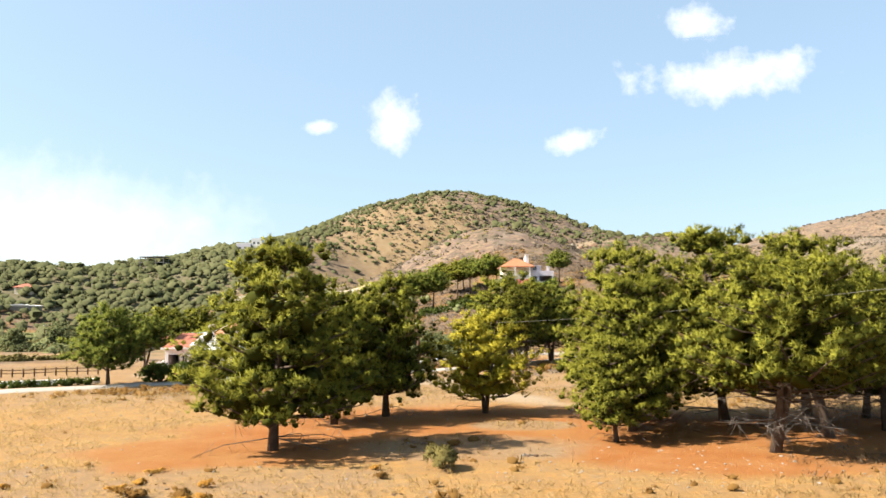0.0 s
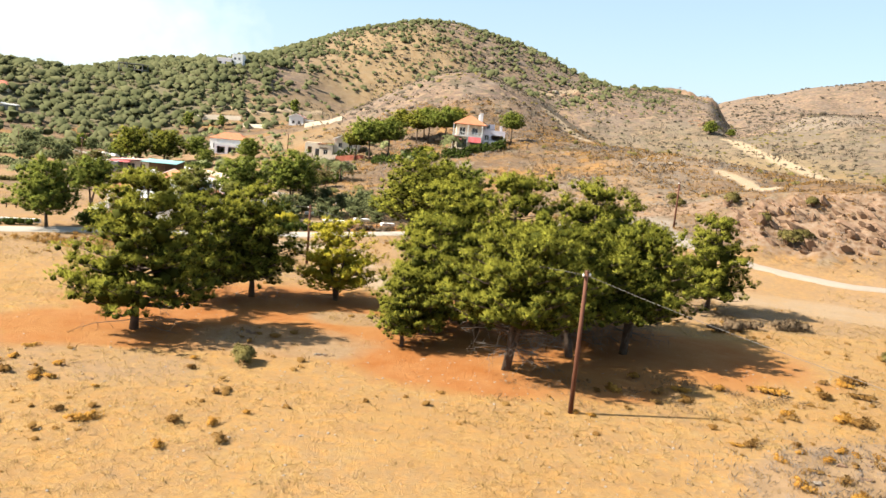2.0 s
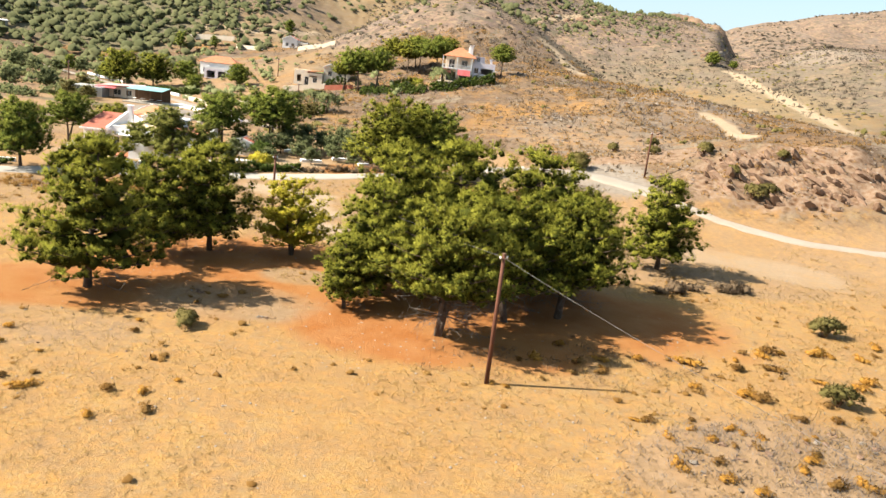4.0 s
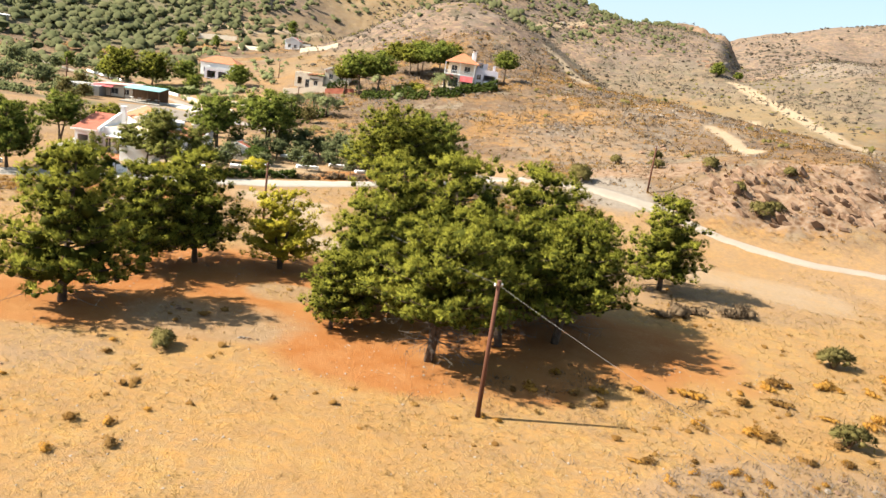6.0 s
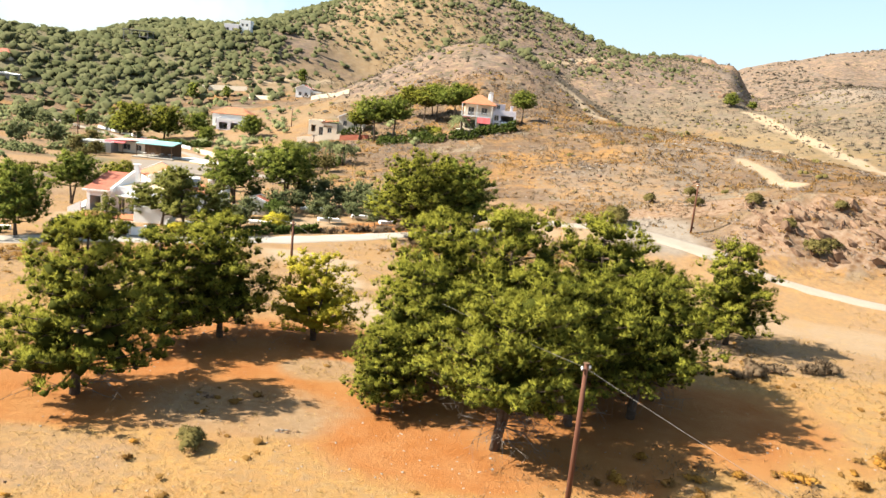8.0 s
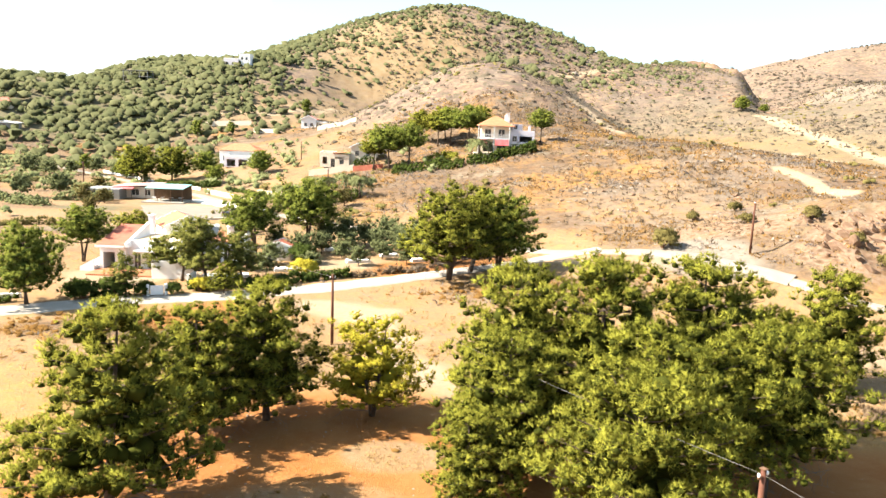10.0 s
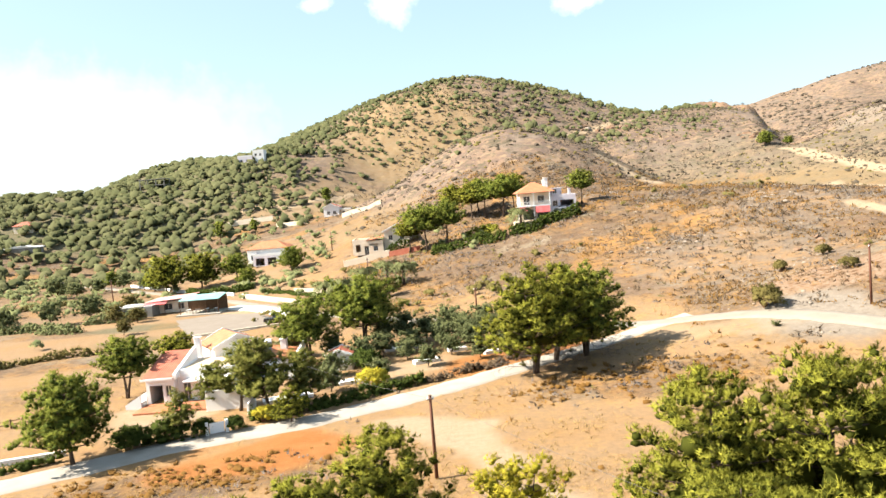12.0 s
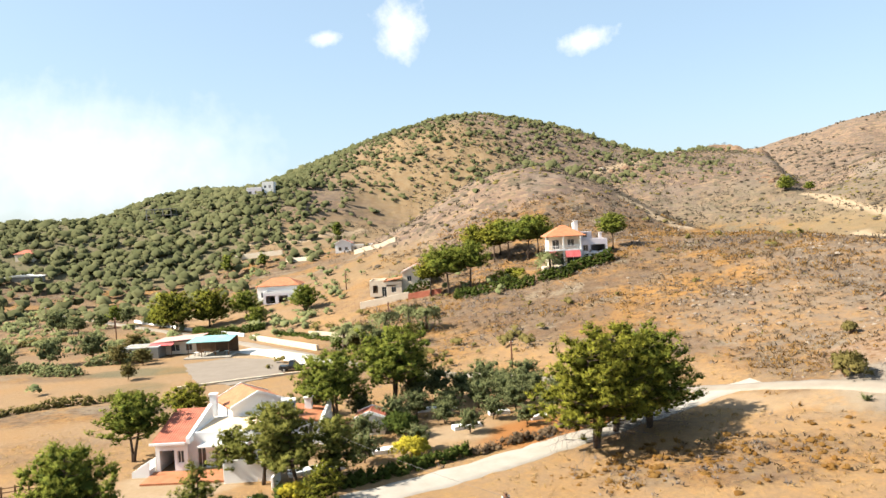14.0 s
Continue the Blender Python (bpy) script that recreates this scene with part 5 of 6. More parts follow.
heater = part("solar_panel", solid([(6.6, 8.6, 3.6), (8.4, 8.6, 3.6), (8.4, 9.6, 4.5), (6.6, 9.6, 4.5), (6.6, 8.6, 3.7), (8.4, 8.6, 3.7), (8.4, 9.6, 4.6), (6.6, 9.6, 4.6)], [(0, 1, 2, 3), (4, 5, 6, 7), (0, 1, 5, 4), (1, 2, 6, 5), (2, 3, 7, 6), (3, 0, 4, 7)]), M["glass"], WH, "dark solar water panel")
tank = bmesh.new()
tube(tank, [(6.7, 9.9, 4.7), (8.3, 9.9, 4.7)], [0.28, 0.28], 12)
part("tank", tank, M["ceramic"], heater, "white water tank")
for x in (6.8, 8.2):
    part("leg", boxes((x - 0.04, x + 0.04, 9.86, 9.94, 3.0, 4.45)), M["steel"], heater)
part("brick_pier", soften(boxes((-5.0, -4.45, 4.2, 4.9, 0, 3.4))), M["tile_red"], WH)
part("terrace", boxes((-4.4, 5.4, -3.2, 0.55, -0.1, 0.16)), M["tile"], WH, "orange tiled terrace")
for k in range(4):
    part("step", boxes((-5.9 + 0.35 * k, -4.45, -0.5, 0.8, 0.17 * k, 0.17 * (k + 1))), M["white"], WH)
for y in (-0.72, 0.82):
    part("parapet", solid([(-6.2, y, 0), (-4.42, y, 0), (-4.42, y + 0.2, 0), (-6.2, y + 0.2, 0), (-6.2, y, 0.55), (-4.42, y, 1.55), (-4.42, y + 0.2, 1.55), (-6.2, y + 0.2, 0.55)], [(0, 1, 2, 3), (4, 5, 6, 7), (0, 1, 5, 4), (1, 2, 6, 5), (2, 3, 7, 6), (3, 0, 4, 7)]), M["white"], WH)

GW = thing("garden_wall", pose(-27.0, 96.3, 0), "whitewashed garden wall in front of the house", "wall")
part("wall", soften(boxes((-1.0, 4.2, 0, 0.25, -0.1, 2.2)), 0.03), M["white"], GW)
part("wall", soften(boxes((4.22, 4.45, -2.6, 0.2, -0.1, 1.2)), 0.03), M["white"], GW)
GATE = thing("garden_gate", pose(-24.1, 87.7, 0, 0, 0, 25), "white panelled garden gate between low posts", "gate")
part("gate_panel", soften(boxes((-0.7, 0.7, -0.03, 0.03, 0.1, 1.15))), M["white"], GATE)
for x in (-0.95, 0.95):
    part("post", soften(boxes((x - 0.15, x + 0.15, -0.15, 0.15, -0.1, 1.3))), M["white"], GATE)

# garden plots: pale slabs and low walls among the olives
for x, y, w, d, a in ((-4.5, 111.8, 3.4, 1.2, 20), (-0.5, 117.2, 2.6, 1.0, 15), (-13.0, 103.8, 3.2, 1.3, 15), (4.0, 114.2, 2.2, 0.9, 25), (-8.2, 121.0, 5.0, 1.2, 10), (-19.5, 98.5, 5.5, 1.4, 20)):
    b = part("garden_slab", soften(boxes((-w / 2, w / 2, -d / 2, d / 2, -0.3, 0.42))), M["white"])
    b.matrix_world = pose(x, y, gz(x, y), 0, 0, a)
    tagged(b, "low whitewashed bench wall among the olive trees", "wall", "low garden walls")
SH = thing("garden_shed", pose(-15.5, 111.8, gz(-15.5, 111.8) - 0.1), "small white shed with a red roof under the pines", "shed")
block(SH, -1.6, 1.6, -1.2, 1.4, 0, 2.1, "white", [(0.4, 1.2, 0.0, 1.8)])
gable_roof(SH, -1.6, 1.6, -1.2, 1.4, 2.1, 0.6, "tile_red", 0.2)

# ---------------------------------------------------------------- the tavern and its car park
TV = thing("tavern_canopy", pose(-54.5, 174.0, 0.3), "teal sheet canopy on posts over a shaded terrace", "canopy")
part("roof", solid([(-4.3, -1.5, 2.75), (4.3, -1.5, 2.75), (4.3, 4.5, 3.25), (-4.3, 4.5, 3.25), (-4.3, -1.5, 2.85), (4.3, -1.5, 2.85), (4.3, 4.5, 3.35), (-4.3, 4.5, 3.35)], [(0, 1, 2, 3), (4, 5, 6, 7), (0, 1, 5, 4), (1, 2, 6, 5), (2, 3, 7, 6), (3, 0, 4, 7)]), M["teal"], TV)
for x in (-4.0, -1.4, 1.4, 4.0):
    part("post", boxes((x - 0.06, x + 0.06, -1.35, -1.23, -0.4, 2.75)), M["timber"], TV)
part("back_wall", boxes((-4.3, 4.3, 4.3, 4.5, -0.4, 3.15)), M["timber"], TV)
part("floor", boxes((-4.6, 4.6, -2.6, 4.3, -0.5, -0.06)), M["road"], TV, "pale concrete terrace")
for k in range(4):
    x = -57.4 + 2.0 * k
    TB = thing("tavern_table", pose(x, 174.3, 0.24), "small pale table under the canopy", "table", "tavern tables")
    part("tabletop", boxes((-0.45, 0.45, -0.4, 0.4, 0.7, 0.75)), M["white"], TB)
    for lx, ly in ((-0.38, -0.33), (0.38, -0.33), (-0.38, 0.33), (0.38, 0.33)):
        part("leg", boxes((lx - 0.03, lx + 0.03, ly - 0.03, ly + 0.03, 0, 0.7)), M["timber"], TB)
T2 = thing("tavern", pose(-63.5, 182.0, 0.1), "long tavern with faded red sheet roofing", "building")
block(T2, -4.2, 4.6, -3.0, 3.6, 0, 2.5, "cream", [(0.8, 2.2, 0.0, 2.1), (3.4, 5.2, 0.6, 2.0), (6.4, 7.8, 0.6, 2.0)])
shed_roof(T2, -4.4, 4.8, -3.6, 3.8, 2.55, 3.05, "pink_sheet", 0.4, 0.1)
part("awning", solid([(-4.4, -5.6, 2.2), (0.4, -5.6, 2.2), (0.4, -3.6, 2.55), (-4.4, -3.6, 2.55), (-4.4, -5.6, 2.26), (0.4, -5.6, 2.26), (0.4, -3.6, 2.61), (-4.4, -3.6, 2.61)], [(0, 1, 2, 3), (4, 5, 6, 7), (0, 1, 5, 4), (1, 2, 6, 5), (2, 3, 7, 6), (3, 0, 4, 7)]), M["red_cloth"], T2, "red awning")
for x in (-4.2, 0.2):
    part("post", boxes((x - 0.05, x + 0.05, -5.5, -5.4, -0.2, 2.2)), M["timber"], T2)
T3 = thing("outbuilding", pose(-69.0, 176.6, -0.05), "low grey outbuilding with a white flat roof", "building")
block(T3, -3.6, 3.6, -1.6, 3.2, 0, 2.3, "concrete_grey", [(1.0, 2.0, 0, 1.9), (4.2, 5.6, 0.8, 1.8)])
flat_roof(T3, -3.6, 3.6, -1.6, 3.2, 2.3, "road", "white", 0.2)


def low_wall(name, a, b, h, w, mat, label, steps=8):
    """A wall that follows the ground."""
    bm = bmesh.new()
    a, b = Vector((*a, 0)), Vector((*b, 0))
    n = Vector((-(b - a).y, (b - a).x, 0)).normalized() * w / 2
    rows = []
    for k in range(steps + 1):
        p = a.lerp(b, k / steps)
        z = gz(p.x, p.y)
        rows.append([bm.verts.new(v) for v in ((p.x - n.x, p.y - n.y, z - 0.4), (p.x + n.x, p.y + n.y, z - 0.4), (p.x + n.x, p.y + n.y, z + h), (p.x - n.x, p.y - n.y, z + h))])
    for r0, r1 in zip(rows, rows[1:]):
        for k in range(4):
            bm.faces.new((r0[k], r0[(k + 1) % 4], r1[(k + 1) % 4], r1[k]))
    bm.faces.new(rows[0])
    bm.faces.new(rows[-1][::-1])
    bmesh.ops.recalc_face_normals(bm, faces=bm.faces[:])
    return tagged(part(name, bm, M[mat]), label, "wall")


low_wall("stone_wall", (-51.5, 193.5), (-33.0, 172.8), 1.1, 0.5, "stonework", "pale rubble retaining wall along the road")
low_wall("stone_wall", (-78, 221), (-55, 199.5), 0.7, 0.4, "white", "whitewashed roadside wall beyond the tavern")
low_wall("stone_wall", (-100, 245), (-80, 224), 0.7, 0.4, "white", "whitewashed roadside wall beyond the tavern")
low_wall("stone_wall", (-96, 335), (-76, 333.5), 2.0, 0.6, "cream", "long pale terrace wall on the far slope")
low_wall("stone_wall", (-72, 322), (-60, 318), 1.6, 0.6, "cream", "long pale terrace wall on the far slope")
low_wall("stone_wall", (-42, 300), (-26, 290), 1.4, 0.6, "stonework", "pale rubble terrace wall on the far slope")
low_wall("stone_wall", (-38, 190), (-27, 181), 1.0, 0.5, "stonework", "pale rubble retaining wall on the slope")
low_wall("stone_wall", (-29, 209), (-17, 208.5), 1.6, 0.5, "cream", "pale terrace wall below the cream house")
low_wall("stone_wall", (-17, 207), (-9, 205), 1.4, 0.5, "tile_red", "low terracotta wall below the cream house")
low_wall("stone_wall", (-50, 143.5), (-31, 151.5), 0.35, 0.4, "stonework", "low stone edge of the car park")
low_wall("stone_wall", (-47, 81.5), (-37.5, 84.5), 0.5, 0.4, "white", "low pale wall beside the field")
low_wall("stone_wall", (-31.5, 158.5), (-27.0, 156.0), 1.3, 0.5, "white", "short whitewashed wall beside the car park")

# ---------------------------------------------------------------- houses on the slopes
OC = thing("cream_house", pose(-19.0, 216.0, gz(-20, 215) - 0.3), "cream hillside house with an arched loggia and orange roofs", "house")
block(OC, -8.0, 0.0, -2.0, 5.0, 0, 3.6, "cream", [(0.8, 2.0, 0.9, 2.8, 1), (3.0, 4.2, 0.0, 2.4), (5.4, 6.6, 0.9, 2.3)])
shed_roof(OC, -4.2, 0.0, -2.0, 5.0, 3.65, 4.3, "tile")
flat_roof(OC, -8.0, -4.3, -2.0, 5.0, 3.6, "tan", "cream", 0.5)
block(OC, 0.1, 7.0, 0.5, 8.0, 0, 5.6, "cream", [(1.2, 2.3, 3.2, 4.6), (4.2, 5.3, 3.2, 4.6)])
gable_roof(OC, 0.1, 7.0, 0.5, 8.0, 5.6, 1.6, "tile", 0.35, "cream")

BH = thing("low_villa", pose(-57.5, 246.0, gz(-57.5, 246)), "white house with an orange hip roof and grey veranda", "house")
block(BH, -6.0, 6.0, -1.0, 7.0, -0.5, 4.4, "white", [(1.0, 2.4, 1.2, 2.8), (4.0, 5.6, 1.2, 2.8), (8.2, 10.0, 1.2, 2.8)])
hip_roof(BH, -6.0, 6.0, -1.0, 7.0, 3.9, 2.2, "tile", 0.5, 2.4)
block(BH, -3.0, 8.5, -6.5, -1.05, -0.8, 3.0, "lilac", [(0.8, 3.4, 0.2, 2.4, 1), (4.4, 7.0, 0.2, 2.4, 1), (8.0, 10.6, 0.2, 2.4, 1)])
flat_roof(BH, -3.0, 8.5, -6.5, -1.05, 2.2, "road", "white", 0.6)

FH = thing("far_house", pose(-46.5, 318.0, gz(-46.5, 318)), "small white house with faded red roof on the far slope", "house")
block(FH, -5.0, 1.0, -2.0, 4.5, -0.6, 3.6, "white", [(1.2, 2.4, 0.8, 2.2), (3.6, 4.8, 0.8, 2.2)])
gable_roof(FH, -5.0, 1.0, -2.0, 4.5, 3.0, 1.4, "tile_red", 0.3)
block(FH, 1.1, 9.0, -1.0, 4.0, -0.6, 2.6, "cream", [(1.0, 2.0, 0.2, 2.0), (3.4, 4.6, 0.8, 1.8), (5.8, 7.0, 0.8, 1.8)])
flat_roof(FH, 1.1, 9.0, -1.0, 4.0, 2.0, "road", "white", 0.3)

UF = thing("unfinished_building", pose(-148.5, 396.0, gz(-148.5, 394)), "bare concrete frame of an unfinished building", "building")
for z in (0.0, 2.9, 5.8):
    part("slab", boxes((-6.5, 6.5, -4, 4, z, z + 0.3)), M["concrete_grey"], UF)
for z in (0.302, 3.202):
    for x in (-6.0, -2.0, 2.0, 6.0):
        for y in (-3.6, 3.6):
            part("column", boxes((x - 0.2, x + 0.2, y - 0.2, y + 0.2, z, z + 2.597)), M["concrete_grey"], UF)
part("back_wall", boxes((-6.2, 6.2, 3.0, 3.2, 0.302, 2.899)), M["concrete_grey"], UF)

RH = thing("ridge_house", pose(-107.0, 428.0, gz(-107, 428) - 0.5), "pale cubic house on the ridge among trees", "house")
block(RH, -7.0, 1.0, -3, 4, 0, 4.2, "lilac", [(1.2, 2.6, 1.2, 2.6), (4.4, 5.8, 1.2, 2.6)])
flat_roof(RH, -7.0, 1.0, -3, 4, 4.2, "road", "white", 0.5)
block(RH, 1.1, 7.0, -2, 5, 0, 6.8, "white", [(1.0, 2.2, 4.0, 5.4), (3.4, 4.6, 4.0, 5.4)])
flat_roof(RH, 1.1, 7.0, -2, 5, 6.8, "road", "white", 0.5)

RR = thing("red_roofed_house", pose(-183.5, 338.5, gz(-183.5, 337) + 0.4), "house with a bright red hip roof in the woods", "house")
block(RR, -3.6, 3.6, -3, 3, -0.8, 3.2, "cream", [(1.2, 2.4, 1.0, 2.2), (4.4, 5.6, 1.0, 2.2)])
hip_roof(RR, -3.6, 3.6, -3, 3, 2.4, 1.8, "tile_red", 0.5, 1.0)
WR = thing("long_shed", pose(-173.0, 316.5, gz(-173, 315)), "long low shed with a white roof in the woods", "shed")
block(WR, -7.0, 7.0, -2.5, 2.5, -0.5, 2.2, "concrete_grey", [(2.0, 3.4, 0.8, 1.8), (9.0, 10.4, 0.8, 1.8)])
gable_roof(WR, -7.0, 7.0, -2.5, 2.5, 1.7, 0.7, "white", 0.3)

# ---------------------------------------------------------------- the hillside villa
V = thing("hillside_villa", pose(21.6, 196.0, 12.9), "two-storey white villa with orange hip roof and red awnings", "villa")
block(V, -5.6, 1.6, 0.0, 8.0, -0.8, 4.2, "cream", [(0.4, 3.2, 0.8, 3.3), (3.8, 6.8, 0.8, 3.3)])
block(V, -5.6, 1.6, 0.9, 8.0, 3.41, 2.9, "cream", [(0.8, 2.4, 0.05, 2.2), (4.2, 5.8, 0.5, 2.2)], [(1.5, 2.7, 0.9, 2.2)])
hip_roof(V, -6.0, 2.0, -1.0, 8.2, 6.32, 2.5, "tile", 0.5, 0.5)
chimney(V, 0.9, 2.6, 7.0, 2.6, 0.9)
part("chimney_stack", soften(boxes((0.2, 0.7, 3.2, 3.7, 7.6, 9.2))), M["white"], V)
for x in (-6.4, -2.6, 1.2):
    part("pillar", boxes((x - 0.13, x + 0.13, -1.66, -1.40, -0.148, 3.198)), M["white"], V)
    part("pillar", boxes((x - 0.10, x + 0.10, -1.62, -1.42, 3.402, 6.318)), M["white"], V)
part("balcony_slab", boxes((-6.6, 1.4, -1.8, -0.01, 3.2, 3.4)), M["white"], V)
rail = part("balcony_rail", boxes((-6.6, 1.4, -1.8, -1.72, 4.25, 4.35), (-6.6, -6.52, -1.72, -0.05, 4.25, 4.35), (-6.6, 1.4, -1.8, -1.72, 3.45, 3.52)), M["white"], V)
for k in range(20):
    part("baluster", boxes((-6.55 + 0.41 * k, -6.47 + 0.41 * k, -1.79, -1.73, 3.52, 4.25)), M["white"], rail)
for x0, x1 in ((-6.2, -4.2), (-2.3, 1.0)):
    part("awning", solid([(x0, -2.6, 1.7), (x1, -2.6, 1.7), (x1, -1.85, 3.1), (x0, -1.85, 3.1), (x0, -2.6, 1.78), (x1, -2.6, 1.78), (x1, -1.8, 3.18), (x0, -1.8, 3.18)], [(0, 1, 2, 3), (4, 5, 6, 7), (0, 1, 5, 4), (1, 2, 6, 5), (2, 3, 7, 6), (3, 0, 4, 7)]), M["red_cloth"], V, "red cloth awning")
block(V, 1.7, 7.6, 1.0, 8.0, -0.8, 5.4, "lilac", [(0.4, 1.6, 0.9, 3.0), (0.4, 1.6, 3.5, 4.9), (2.2, 3.6, 0.9, 3.0), (4.0, 5.4, 0.9, 3.0)])
for x in (2.0, 3.4, 4.8, 6.2):
    part("veranda_post", boxes((x - 0.06, x + 0.06, -0.9, -0.78, -0.148, 2.3)), M["white"], V)
part("veranda_beam", boxes((1.9, 6.4, -0.92, -0.76, 2.302, 2.45)), M["white"], V)
flat_roof(V, 1.7, 7.6, 1.0, 8.0, 4.6, "road", "lilac", 0.8)
block(V, 2.0, 4.2, 3.0, 6.5, 5.4, 1.6, "lilac", [(0.5, 1.5, 0.3, 1.4)])
chimney(V, 4.6, 5.4, 4.7, 2.2, 0.6, "lilac")
chimney(V, 6.6, 4.0, 4.7, 1.9, 0.6, "lilac")
part("terrace", boxes((-7.5, 8.2, -3.6, 1.0, -2.4, -0.15)), M["stonework"], V, "stone terrace below the villa")

# ---------------------------------------------------------------- palms
def palm(x, y, h, seed):
    rng = np.random.default_rng(seed)
    root = thing("palm_tree", pose(x, y, gz(x, y), 0, 0, seed * 40), "short date palm with arching grey-green fronds", "palm", "palm trees")
    bm = bmesh.new()
    tube(bm, [(0, 0, -0.2), (0.05, 0, h * 0.4), (0.0, 0.05, h * 0.62)], [0.36, 0.28, 0.3], 8)
    part("trunk", bm, M["bark"], root, "", True)
    cs, os_ = [], []
    for k in range(26):
        az, up = k * 2.4, rng.uniform(-0.2, 1.2)
        ln = h * 0.5
        for j in range(9):
            u = (j + 1) / 9
            cs.append((math.cos(az) * ln * u * math.cos(up * (1 - u * 0.4)), math.sin(az) * ln * u * math.cos(up * (1 - u * 0.4)), h * 0.62 + ln * (math.sin(up) * u - 0.75 * u * u)))
            os_.append((math.cos(az) * 0.6, math.sin(az) * 0.6, 0.5))
    cs, os_ = np.array(cs), unit(np.array(os_))
    link(blades("fronds", rng, cs, os_, np.full(len(cs), 0.65), np.full(len(cs), 0.16), 8, 0.7, 0.1), "fronds", M["olive"], root)


for k, (x, y, h) in enumerate(((15.4, 191.5, 6.6), (-23.4, 166.0, 6.6), (-15.1, 178.3, 6.8), (-27.0, 168.5, 6.0), (-19.5, 173, 7.2), (-11.5, 176.0, 6.0))):
    palm(x, y, h, k + 1)

# ---------------------------------------------------------------- poles and wires
def utility_pole(x, y, h, turn=0, label="brown creosoted wooden utility pole with a small bracket"):
    root = thing("utility_pole", pose(x, y, gz(x, y), 0, 0, turn), label, "pole", "utility poles")
    bm = bmesh.new()
    tube(bm, [(0, 0, -0.4), (0, 0, h * 0.5), (0, 0, h)], [0.15, 0.13, 0.105], 10)
    part("shaft", bm, M["pole"], root, "", True)
    part("cap", boxes((-0.12, 0.12, -0.12, 0.12, h, h + 0.03)), M["timber"], root)
    br = part("bracket", boxes((-0.28, 0.28, -0.03, 0.03, h - 0.34, h - 0.27)), M["timber"], root)
    for s in (-0.24, 0.24):
        bm = bmesh.new()
        tube(bm, [(s, 0, h - 0.27), (s, 0, h - 0.2), (s, 0, h - 0.12)], [0.045, 0.065, 0.03], 8)
        part("insulator", bm, M["ceramic"], br, "white ceramic insulator")
    return root


def wire(a, b, sag, label, r=0.010):
    bm = bmesh.new()
    a, b = Vector(a), Vector(b)
    path = [a.lerp(b, k / 24) - Vector((0, 0, sag * 4 * (k / 24) * (1 - k / 24))) for k in range(25)]
    tube(bm, path, [r] * 25, 5)
    tagged(part("overhead_wire", bm, M["cable"], None, "", True), label, "wire", "overhead wires")


P1, P3, P4 = (19.75, 31.3), (-2.2, 71.8), (42.5, -8.0)
utility_pole(*P1, 8.3, 30)
utility_pole(*P3, 6.5, 30)
utility_pole(*P4, 8.0, 30)
utility_pole(47.2, 102.2, 6.9, 50)
utility_pole(-84.0, 197.7, 6.6, 10)
utility_pole(-36.0, 235.0, 5.5, 10)
utility_pole(2.9, 141.0, 4.6, 10)
utility_pole(-19.3, 179.4, 6.6, 10)
utility_pole(-133.0, 257.7, 5.0, 10)
wire((*P1, 8.1), (*P3, 6.3 + gz(*P3)), 0.5, "pale twisted cable between the wooden poles")
wire((*P1, 8.1), (*P4, 7.8 + gz(*P4)), 0.9, "pale twisted cable between the wooden poles")
wire((*P3, 6.3 + gz(*P3)), (-25.9, 108.7, 4.9), 0.7, "pale cable from the pole to the white house")

